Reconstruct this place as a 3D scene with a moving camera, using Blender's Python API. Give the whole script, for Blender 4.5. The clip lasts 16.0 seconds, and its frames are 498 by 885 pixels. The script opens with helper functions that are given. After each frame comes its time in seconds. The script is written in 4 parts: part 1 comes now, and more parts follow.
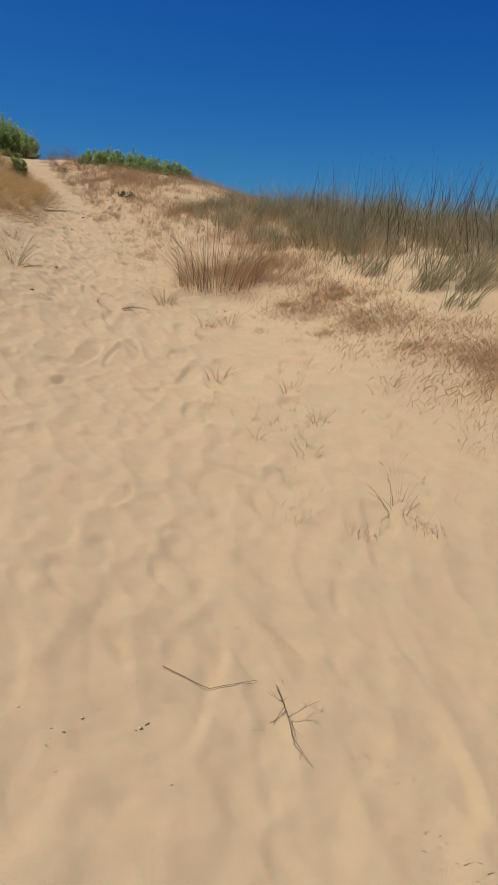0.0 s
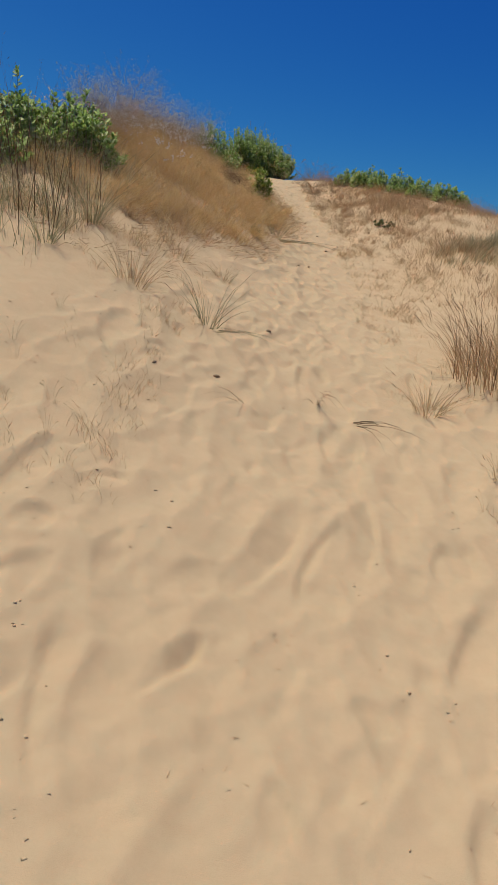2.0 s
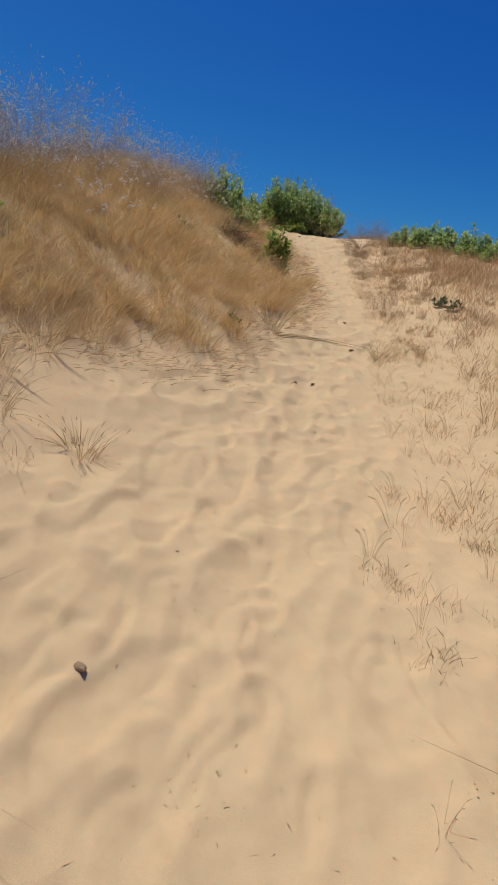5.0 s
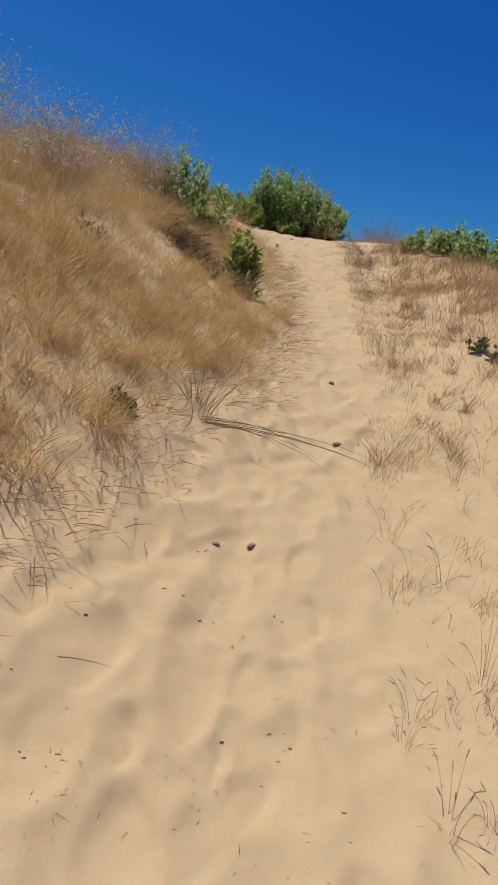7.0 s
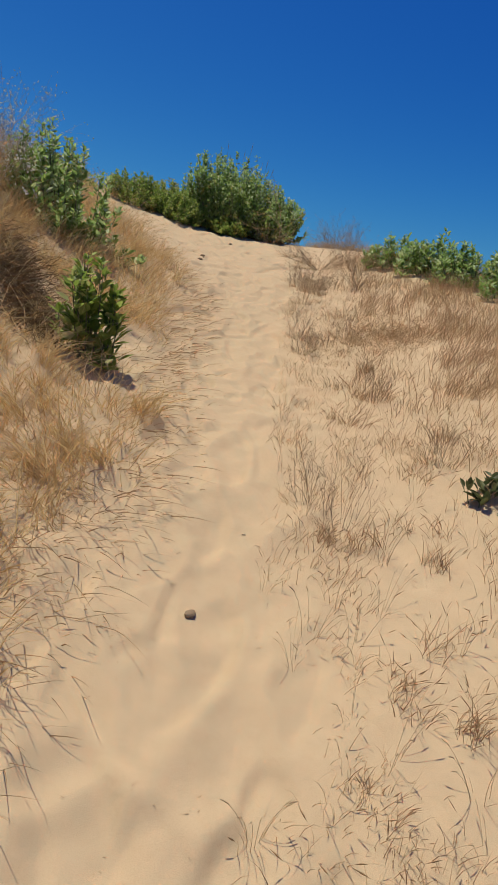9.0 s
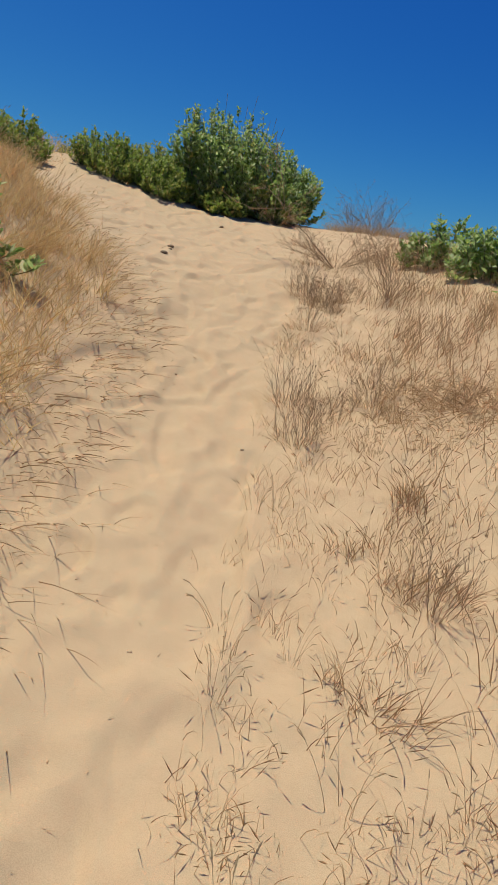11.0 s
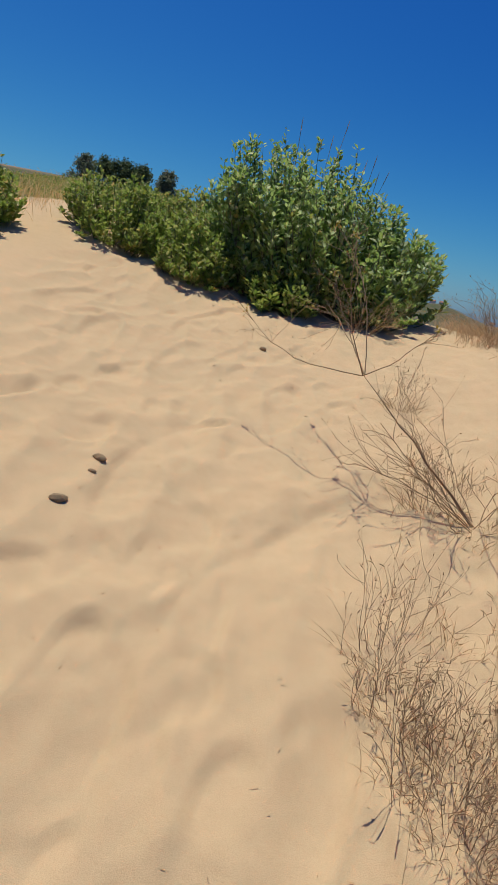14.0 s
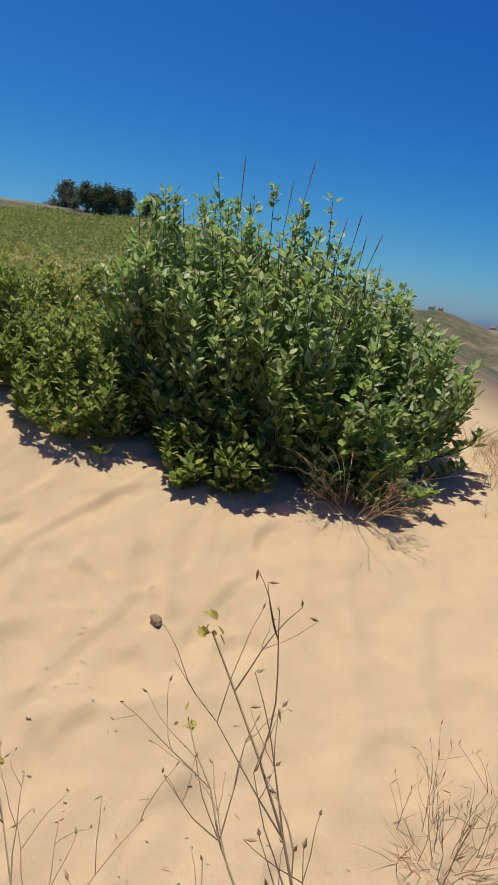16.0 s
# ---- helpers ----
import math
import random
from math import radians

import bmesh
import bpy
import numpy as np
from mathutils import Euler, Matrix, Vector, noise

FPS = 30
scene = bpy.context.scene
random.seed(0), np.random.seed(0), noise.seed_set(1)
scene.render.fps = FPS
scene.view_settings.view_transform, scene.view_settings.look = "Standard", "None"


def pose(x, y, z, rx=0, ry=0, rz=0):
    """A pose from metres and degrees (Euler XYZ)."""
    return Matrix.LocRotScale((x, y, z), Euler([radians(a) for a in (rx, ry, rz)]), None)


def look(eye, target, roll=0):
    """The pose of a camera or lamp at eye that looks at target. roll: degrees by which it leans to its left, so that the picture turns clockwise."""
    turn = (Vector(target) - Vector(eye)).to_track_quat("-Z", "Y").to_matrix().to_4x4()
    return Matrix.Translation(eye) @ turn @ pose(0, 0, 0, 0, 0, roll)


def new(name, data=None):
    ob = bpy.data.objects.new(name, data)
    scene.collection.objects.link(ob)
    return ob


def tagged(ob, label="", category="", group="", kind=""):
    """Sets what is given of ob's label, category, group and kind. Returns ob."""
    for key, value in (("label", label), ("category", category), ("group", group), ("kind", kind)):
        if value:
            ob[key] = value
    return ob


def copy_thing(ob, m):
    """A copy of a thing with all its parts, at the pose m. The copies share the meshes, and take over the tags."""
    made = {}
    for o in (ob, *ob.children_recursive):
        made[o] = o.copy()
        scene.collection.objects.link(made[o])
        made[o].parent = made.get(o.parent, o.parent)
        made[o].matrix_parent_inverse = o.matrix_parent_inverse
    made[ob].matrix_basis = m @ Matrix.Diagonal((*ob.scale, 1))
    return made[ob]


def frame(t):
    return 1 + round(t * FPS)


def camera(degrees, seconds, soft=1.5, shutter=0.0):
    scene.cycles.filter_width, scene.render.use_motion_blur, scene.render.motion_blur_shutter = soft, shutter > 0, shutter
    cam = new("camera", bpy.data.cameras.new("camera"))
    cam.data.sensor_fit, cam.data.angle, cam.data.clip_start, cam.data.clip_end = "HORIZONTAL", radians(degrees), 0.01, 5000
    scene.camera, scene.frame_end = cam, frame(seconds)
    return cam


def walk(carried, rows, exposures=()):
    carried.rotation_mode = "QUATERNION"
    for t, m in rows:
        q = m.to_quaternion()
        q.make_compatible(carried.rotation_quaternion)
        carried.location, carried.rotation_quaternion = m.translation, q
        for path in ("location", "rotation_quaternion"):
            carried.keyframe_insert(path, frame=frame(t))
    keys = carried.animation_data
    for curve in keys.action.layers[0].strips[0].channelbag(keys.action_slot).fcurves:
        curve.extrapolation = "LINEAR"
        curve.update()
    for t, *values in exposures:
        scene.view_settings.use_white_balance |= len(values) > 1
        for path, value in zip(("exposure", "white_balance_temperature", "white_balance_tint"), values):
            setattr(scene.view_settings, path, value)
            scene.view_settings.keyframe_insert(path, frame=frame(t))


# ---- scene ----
cam = camera(39.7, 16.0)
METRES, EYE, TILT, LEAN, TURN = 21.0, 1.45, -13.5, 0.0, 0.0
ROWS = [
    (0.0, 0.0, 0.0, 0.0, 0.0, 0.0, 0.0),
    (0.5, 0.001, 0.0388, 0.0103, 3.86, 0.68, -1.28),
    (1.0, -0.0047, 0.0704, 0.0235, 8.07, -0.04, -2.15),
    (1.5, -0.0153, 0.1097, 0.0377, 13.36, 1.03, -5.36),
    (2.0, -0.0286, 0.1411, 0.0542, 18.04, 0.47, -8.63),
    (2.5, -0.0343, 0.1732, 0.0694, 21.95, 2.22, -10.38),
    (3.0, -0.0411, 0.2026, 0.0827, 22.36, 3.15, -9.79),
    (3.5, -0.0421, 0.2326, 0.0954, 23.03, 3.28, -10.6),
    (4.0, -0.0467, 0.2604, 0.1059, 23.18, 2.88, -10.28),
    (6.5, -0.0772, 0.395, 0.167, 24.1, 5.11, -11.97),
    (7.0, -0.0896, 0.4277, 0.1808, 24.22, 3.33, -11.47),
    (7.5, -0.0932, 0.4552, 0.1944, 24.15, 2.57, -11.43),
    (8.0, -0.1042, 0.4843, 0.2115, 23.83, 2.57, -11.59),
    (10.5, -0.1381, 0.6139, 0.2711, 19.52, 2.6, -11.48),
    (11.0, -0.1518, 0.6391, 0.2828, 23.9, 0.19, -12.65),
    (11.5, -0.1584, 0.6619, 0.2966, 24.91, -1.24, -12.74),
    (12.0, -0.1731, 0.6863, 0.3097, 26.42, -0.72, -12.84),
    (12.5, -0.1841, 0.7076, 0.3221, 28.22, -0.43, -14.19),
    (13.0, -0.1989, 0.7306, 0.3341, 31.1, -0.39, -16.19),
    (13.5, -0.2071, 0.7517, 0.3472, 31.82, -0.54, -16.73),
    (14.0, -0.2177, 0.7737, 0.36, 32.12, -0.27, -16.28),
    (14.5, -0.2229, 0.7942, 0.3731, 32.26, -0.17, -14.13),
    (15.0, -0.2371, 0.815, 0.3862, 32.35, 0.21, -13.29),
    (15.5, -0.2489, 0.8353, 0.3991, 32.52, 0.39, -13.42),
    (16.0, -0.2639, 0.8565, 0.4134, 32.58, 0.66, -13.69),
]
walk(cam, [(t, pose(0, 0, EYE, TILT, LEAN, TURN) @ pose(METRES * x, METRES * y, METRES * z, 90 + pitch, roll, yaw)) for t, x, y, z, yaw, pitch, roll in ROWS], ((0, -0.26), (1.5, -0.27), (4, -0.17), (8, -0.12), (12, -0.12), (14.5, -0.12), (15.5, -0.05), (16, 0.06)))

# ---- world, sun and exposure ----
world = bpy.data.worlds.new("world")
scene.world = world
world.use_nodes = True
wn, wl = world.node_tree.nodes, world.node_tree.links
SUN_UP, SUN_AZ = 74.0, -68.0
sky = wn.new("ShaderNodeTexSky")
sky.sky_type, sky.sun_disc = "NISHITA", False
sky.sun_elevation, sky.sun_rotation = radians(SUN_UP), radians(SUN_AZ % 360)
sky.altitude, sky.air_density, sky.dust_density, sky.ozone_density = 1500, 1.0, 4.0, 8.0
# the deep saturated blue of a very clear sky, paler towards the horizon
parts, joined = wn.new("ShaderNodeSeparateColor"), wn.new("ShaderNodeCombineColor")
wl.new(sky.outputs["Color"], parts.inputs["Color"])
for name, power, gain in (("Red", 3.2, 0.0917), ("Green", 1.98, 0.391), ("Blue", 0.95, 1.88)):
    up, times = wn.new("ShaderNodeMath"), wn.new("ShaderNodeMath")
    up.operation, times.operation = "POWER", "MULTIPLY"
    up.inputs[1].default_value, times.inputs[1].default_value = power, gain
    wl.new(parts.outputs[name], up.inputs[0])
    wl.new(up.outputs["Value"], times.inputs[0])
    wl.new(times.outputs["Value"], joined.inputs[name])
wl.new(joined.outputs["Color"], wn["Background"].inputs["Color"])
wn["Background"].inputs["Strength"].default_value = 0.0545

sun = new("sun", bpy.data.lights.new("sun", "SUN"))
sun.data.energy, sun.data.angle, sun.data.color = 4.2, radians(0.55), (0.932, 0.965, 0.84)
to_sun = Vector((math.sin(radians(SUN_AZ)) * math.cos(radians(SUN_UP)), math.cos(radians(SUN_AZ)) * math.cos(radians(SUN_UP)), math.sin(radians(SUN_UP))))
sun.matrix_world = look(to_sun * 60, (0, 0, 0))

# ---- materials ----
rng = np.random.default_rng(7)


def material(name, rough=0.9, spec=0.2):
    m = bpy.data.materials.new(name)
    m.use_nodes = True
    p = m.node_tree.nodes["Principled BSDF"]
    p.inputs["Roughness"].default_value = rough
    p.inputs["Specular IOR Level"].default_value = spec
    return m, m.node_tree.nodes, m.node_tree.links, p


def noise_node(n, l, vec, scale, detail=4.0, rough=0.6):
    t = n.new("ShaderNodeTexNoise")
    t.inputs["Scale"].default_value, t.inputs["Detail"].default_value, t.inputs["Roughness"].default_value = scale, detail, rough
    l.new(vec, t.inputs["Vector"])
    return t.outputs["Fac"]


def ramp_node(n, l, fac, stops):
    r = n.new("ShaderNodeValToRGB")
    e = r.color_ramp.elements
    while len(e) < len(stops):
        e.new(0.5)
    for k, (at, col) in zip(e, stops):
        k.position, k.color = at, (*col, 1)
    l.new(fac, r.inputs["Fac"])
    return r.outputs["Color"]


def mix_node(n, l, fac, a, b, mode="MIX"):
    x = n.new("ShaderNodeMix")
    x.data_type, x.blend_type = "RGBA", mode
    for value, socket in ((fac, x.inputs["Factor"]), (a, x.inputs["A"]), (b, x.inputs["B"])):
        if isinstance(value, (int, float)):
            socket.default_value = value
        elif isinstance(value, tuple):
            socket.default_value = (*value, 1)
        else:
            l.new(value, socket)
    return x.outputs["Result"]


def sand_material():
    m, n, l, p = material("sand", 0.95, 0.15)
    pos = n.new("ShaderNodeNewGeometry").outputs["Position"]
    broad = noise_node(n, l, pos, 0.9, 5)
    fine = noise_node(n, l, pos, 14, 5, 0.7)
    grain = noise_node(n, l, pos, 420, 2, 0.7)
    sand = ramp_node(n, l, broad, ((0.3, (0.505, 0.36, 0.206)), (0.7, (0.565, 0.41, 0.242))))
    sand = mix_node(n, l, 0.5, sand, ramp_node(n, l, fine, ((0.3, (0.485, 0.344, 0.196)), (0.7, (0.585, 0.425, 0.253)))))
    sand = mix_node(n, l, 0.35, sand, ramp_node(n, l, grain, ((0.3, (0.385, 0.265, 0.15)), (0.6, (0.635, 0.47, 0.288)))))
    # scrub takes over in the far country
    dist = n.new("ShaderNodeVectorMath")
    dist.operation = "DISTANCE"
    l.new(pos, dist.inputs[0])
    dist.inputs[1].default_value = (-5, 12, 2)
    far = n.new("ShaderNodeMapRange")
    far.inputs["From Min"].default_value, far.inputs["From Max"].default_value = 17, 27
    l.new(dist.outputs["Value"], far.inputs["Value"])
    scrub = ramp_node(n, l, noise_node(n, l, pos, 0.075, 9, 0.75), ((0.40, (0.075, 0.085, 0.04)), (0.52, (0.15, 0.125, 0.075)), (0.62, (0.27, 0.185, 0.125))))
    l.new(mix_node(n, l, far.outputs["Result"], sand, scrub), p.inputs["Base Color"])
    bump = n.new("ShaderNodeBump")
    bump.inputs["Strength"].default_value, bump.inputs["Distance"].default_value = 0.35, 0.01
    add = n.new("ShaderNodeMath")
    add.operation = "MULTIPLY_ADD"
    add.inputs[1].default_value = 0.35
    l.new(grain, add.inputs[0])
    l.new(fine, add.inputs[2])
    l.new(add.outputs["Value"], bump.inputs["Height"])
    l.new(bump.outputs["Normal"], p.inputs["Normal"])
    return m


def plant_material(name, stops, rough=0.7, spec=0.25, through_light=0.25, patch=None):
    """Blades and leaves: the colour varies from piece to piece; patch adds broad variation over the ground."""
    m, n, l, p = material(name, rough, spec)
    geo = n.new("ShaderNodeNewGeometry")
    col = ramp_node(n, l, geo.outputs["Random Per Island"], stops)
    if patch:
        col = mix_node(n, l, ramp_node(n, l, noise_node(n, l, geo.outputs["Position"], 1.6, 3), ((0.42, (0, 0, 0)), (0.6, (0.8, 0.8, 0.8)))), col, patch)
    col = mix_node(n, l, 0.3, col, ramp_node(n, l, noise_node(n, l, geo.outputs["Position"], 60, 3), ((0.3, (0.35, 0.35, 0.35)), (0.7, (1, 1, 1)))), "MULTIPLY")
    l.new(col, p.inputs["Base Color"])
    t = n.new("ShaderNodeBsdfTranslucent")
    l.new(col, t.inputs["Color"])
    mx = n.new("ShaderNodeMixShader")
    mx.inputs["Fac"].default_value = through_light
    l.new(p.outputs["BSDF"], mx.inputs[1])
    l.new(t.outputs["BSDF"], mx.inputs[2])
    l.new(mx.outputs["Shader"], n["Material Output"].inputs["Surface"])
    return m


SAND = sand_material()
STRAW = plant_material("straw", ((0.0, (0.46, 0.31, 0.16)), (0.5, (0.64, 0.47, 0.26)), (1.0, (0.78, 0.64, 0.42))), through_light=0.45)
RUSSET = plant_material("russet_grass", ((0.0, (0.52, 0.31, 0.115)), (0.5, (0.72, 0.49, 0.205)), (1.0, (0.86, 0.69, 0.38))), through_light=0.5, patch=(0.70, 0.50, 0.25))
FAWN = plant_material("fawn_grass", ((0.0, (0.40, 0.25, 0.12)), (0.5, (0.60, 0.41, 0.215)), (1.0, (0.74, 0.56, 0.33))), through_light=0.55, patch=(0.56, 0.38, 0.23))
MARRAM = plant_material("marram", ((0.0, (0.21, 0.205, 0.10)), (0.5, (0.40, 0.36, 0.20)), (1.0, (0.66, 0.56, 0.36))), through_light=0.5)
DARKSTALK = plant_material("dark_stalk", ((0.0, (0.15, 0.09, 0.045)), (1.0, (0.30, 0.19, 0.095))), through_light=0.2)
TWIG = plant_material("twig", ((0.0, (0.35, 0.235, 0.13)), (0.6, (0.51, 0.36, 0.21)), (1.0, (0.64, 0.48, 0.30))), through_light=0.35)
DEADBRUSH = plant_material("dead_brush", ((0.0, (0.38, 0.225, 0.11)), (0.6, (0.55, 0.365, 0.19)), (1.0, (0.68, 0.50, 0.30))), through_light=0.45)
LEAF = plant_material("leaf", ((0.0, (0.20, 0.30, 0.065)), (0.45, (0.34, 0.455, 0.125)), (0.8, (0.48, 0.575, 0.225)), (1.0, (0.66, 0.72, 0.45))), 0.5, 0.25, 0.58)
LEAF_FRESH = plant_material("fresh_leaf", ((0.0, (0.17, 0.25, 0.04)), (0.5, (0.29, 0.38, 0.075)), (0.85, (0.42, 0.47, 0.12)), (1.0, (0.56, 0.55, 0.24))), 0.5, 0.25, 0.55)
LEAF_DARK = plant_material("dark_leaf", ((0.0, (0.07, 0.085, 0.03)), (0.6, (0.13, 0.155, 0.055)), (1.0, (0.22, 0.22, 0.09))), 0.5, 0.3, 0.35)
GREYBRUSH = plant_material("grey_brush", ((0.0, (0.42, 0.31, 0.21)), (0.6, (0.62, 0.48, 0.34)), (1.0, (0.78, 0.66, 0.50))), through_light=0.4)
LEAF_YELLOW = plant_material("yellowing_leaf", ((0.0, (0.19, 0.28, 0.06)), (0.5, (0.33, 0.40, 0.09)), (0.85, (0.48, 0.46, 0.12)), (1.0, (0.60, 0.48, 0.18))), 0.55, 0.3, 0.5)
LEAF_FAR = plant_material("far_foliage", ((0.0, (0.075, 0.11, 0.05)), (1.0, (0.16, 0.20, 0.09))), 0.7, 0.2, 0.3)
LEAF_FAR_PALE = plant_material("pale_far_foliage", ((0.0, (0.16, 0.19, 0.12)), (1.0, (0.30, 0.33, 0.22))), 0.7, 0.2, 0.3)
STEM = plant_material("green_stem", ((0.0, (0.11, 0.12, 0.05)), (1.0, (0.26, 0.23, 0.12))), through_light=0.0)
PETAL = plant_material("dry_flower", ((0.0, (0.80, 0.77, 0.70)), (1.0, (0.9, 0.88, 0.84))), through_light=0.55)
YELLOW = plant_material("yellow_flower", ((0.0, (0.45, 0.34, 0.06)), (1.0, (0.60, 0.50, 0.13))), through_light=0.2)
STONE = plant_material("stone", ((0.0, (0.15, 0.095, 0.055)), (1.0, (0.30, 0.21, 0.125))), 0.9, 0.2, 0.0)
WALLPAINT = plant_material("white_wall", ((0.0, (0.70, 0.68, 0.64)), (1.0, (0.8, 0.79, 0.76))), 0.9, 0.2, 0.0)
ROOFTILE = plant_material("roof_tile", ((0.0, (0.35, 0.17, 0.11)), (1.0, (0.42, 0.22, 0.15))), 0.9, 0.2, 0.0)
BARK = plant_material("bark", ((0.0, (0.12, 0.09, 0.065)), (1.0, (0.2, 0.16, 0.12))), 0.95, 0.1, 0.0)

# ---- shape of the dune ----


def trail_x(v):
    """The middle of the trodden trail at v metres ahead."""
    v = np.clip(v, -5, 30)
    return -0.2 * v - 0.0045 * v * v


def soft(a, w):
    return w * np.logaddexp(0, a / w)


# heights of the broad mounds, in rows along the trail, from its left side to its right
MOUND_ROWS = (-1, 2, 5, 8, 11, 14, 17, 20, 23)
MOUND_SIDE = (-3.2, -1.1, 1.0, 3.1, 5.4)
MOUNDS = ((-0.2, 0.21, 0.18, 0.04, 0.03), (0.08, 0.42, -0.36, -0.3, 0.25), (0.32, 0.01, -0.36, 0.52, 0.27), (0.55, 0.09, -0.09, -0.14, 0.68), (1.26, -0.44, -0.06, 0.14, 0.47), (0.82, 0.17, -0.34, 0.44, 0.08), (1.58, -0.41, -0.34, 1.0, -0.24), (0.5, -0.32, 0.22, 0.79, -0.65), (1.05, -0.2, 0.52, 0.24, -0.28))


def dune(x, y):
    s = y - 0.2 * x
    z = -0.35 + 0.185 * s - 0.085 * soft(s - 23.5, 1.2) - 0.04 * x
    z = z - 0.2 * soft(x - trail_x(y) - 6, 1.0) - 0.33 * soft((x + 6.2) * 0.75 + (y - 25.1) * 0.66, 0.5)
    z = z + 0.05 * soft(-(x + 8.8), 0.6) / (1 + np.exp(-np.clip(y - 17, -50, 50)))
    for v, row in zip(MOUND_ROWS, MOUNDS):
        for u, h in zip(MOUND_SIDE, row):
            z = z + h * np.exp(-((x - trail_x(v) - u) ** 2 + (y - v) ** 2) / 8.0)
    # the wide country: a valley floor and a long hill across it
    d = np.hypot(x + 5, y - 12)
    k = np.clip((d - 55) / 90, 0, 1)
    k = k * k * (3 - 2 * k)
    az = np.degrees(np.arctan2(x + 5.5, y - 19.5))
    hill = 29 * np.exp(-((az + 35) / 24) ** 2 / 2) * np.exp(-((d - 270) / 75) ** 2)
    hill = hill + 2.0 * np.sin(az * 0.9) * np.exp(-((d - 230) / 60) ** 2)
    return z * (1 - k) + (-11 + hill) * k


def wobble(x, y, waves):
    z = np.zeros(np.shape(x))
    for kx, ky, ph, a in waves:
        z += a * np.sin(kx * x + ky * y + ph)
    return z


def make_waves(count, short, long, height):
    out = []
    for _ in range(count):
        w, a = rng.uniform(short, long), rng.uniform(0, 2 * np.pi)
        out.append((2 * np.pi / w * np.cos(a), 2 * np.pi / w * np.sin(a), rng.uniform(0, 6.28), height * w / long))
    return out


WAVES, LUMPS = make_waves(18, 0.7, 2.6, 0.0035), make_waves(24, 0.07, 0.3, 0.0014)


def half_width(v):
    """Half the width of the bare trail."""
    return np.interp(v, (-3, 3, 6, 9, 12, 17, 19, 21, 24), (2.2, 1.9, 1.5, 0.75, 0.55, 0.5, 0.8, 1.3, 1.0))


def make_prints():
    """Footprints: shallow bowls with a crisp edge, trodden over one another and dragged long on the climb."""
    out = []
    for k in range(760):
        v = rng.uniform(-2.5, 22.5)
        w = float(half_width(v))
        u = float(np.clip(rng.normal(-0.1, 0.6), -1.5, 1.5)) * w
        turn = radians(100) + rng.normal(0, 0.3) + 0.012 * v
        at = (float(trail_x(v)) + u - 0.35 * max(0, v - 18.5), v, turn)
        if k % 3 == 0:
            out.append((*at, rng.uniform(0.22, 0.42), rng.uniform(0.07, 0.12), rng.uniform(0.010, 0.026), rng.uniform(-0.9, 0.9)))
        else:
            out.append((*at, rng.uniform(0.10, 0.19), rng.uniform(0.045, 0.09), rng.uniform(0.008, 0.026), rng.uniform(-0.8, 0.8)))
    # two worn lines of steps up the slope, each step pushed down on its outer side
    for side, first, last in ((0.05, 8.0, 13.5), (-0.34, 7.6, 19.5), (0.28, 13.2, 19.0)):
        v = first
        while v < last:
            out.append((float(trail_x(v)) + side + rng.normal(0, 0.05), v, radians(103) + rng.normal(0, 0.14) + 0.012 * v, rng.uniform(0.2, 0.36), rng.uniform(0.09, 0.13), rng.uniform(0.018, 0.030), rng.uniform(-0.6, -0.35)))
            v += rng.uniform(0.5, 0.85)
    return out


PRINTS = make_prints()
CELL_U, CELL_V = 0.15, 0.26
CELLS = rng.uniform(0, 1, (5, 110, 70))


def trampled(x, y):
    """Loose sand kicked into hollows that meet in crisp ridges, longer along the trail than across."""
    u, v = (x - trail_x(y)) / CELL_U + 30 + 0.25 * np.sin(5 * y), (y + 3) / CELL_V + 0.3 * np.sin(7 * x)
    iu, iv = np.floor(u).astype(int), np.floor(v).astype(int)
    z = np.full(np.shape(u), 1.0)
    for di in (-1, 0, 1):
        for dj in (-1, 0, 1):
            i, j = np.clip(iv + di, 0, 109), np.clip(iu + dj, 0, 69)
            ju, jv, low, tu, tv = CELLS[:, i, j]
            du, dv = u - (iu + dj) - 0.15 - 0.7 * ju, v - (iv + di) - 0.15 - 0.7 * jv
            z = np.minimum(z, 0.03 * low + 0.04 * (du * du + dv * dv) + 0.05 * (tu - 0.5) * du + 0.05 * (tv - 0.5) * dv)
    u, w = np.abs(x - trail_x(y) + 0.35 * np.maximum(0, y - 18.5)), half_width(y)
    return (z - 0.026) * np.interp(y, (0, 4, 8, 11), (0.4, 0.62, 0.9, 0.72)) * np.clip((w + 0.75 - u) / 0.6, 0, 1) * np.clip((23 - y) / 1.5, 0, 1) * np.clip((y + 2.5) / 1.5, 0, 1)


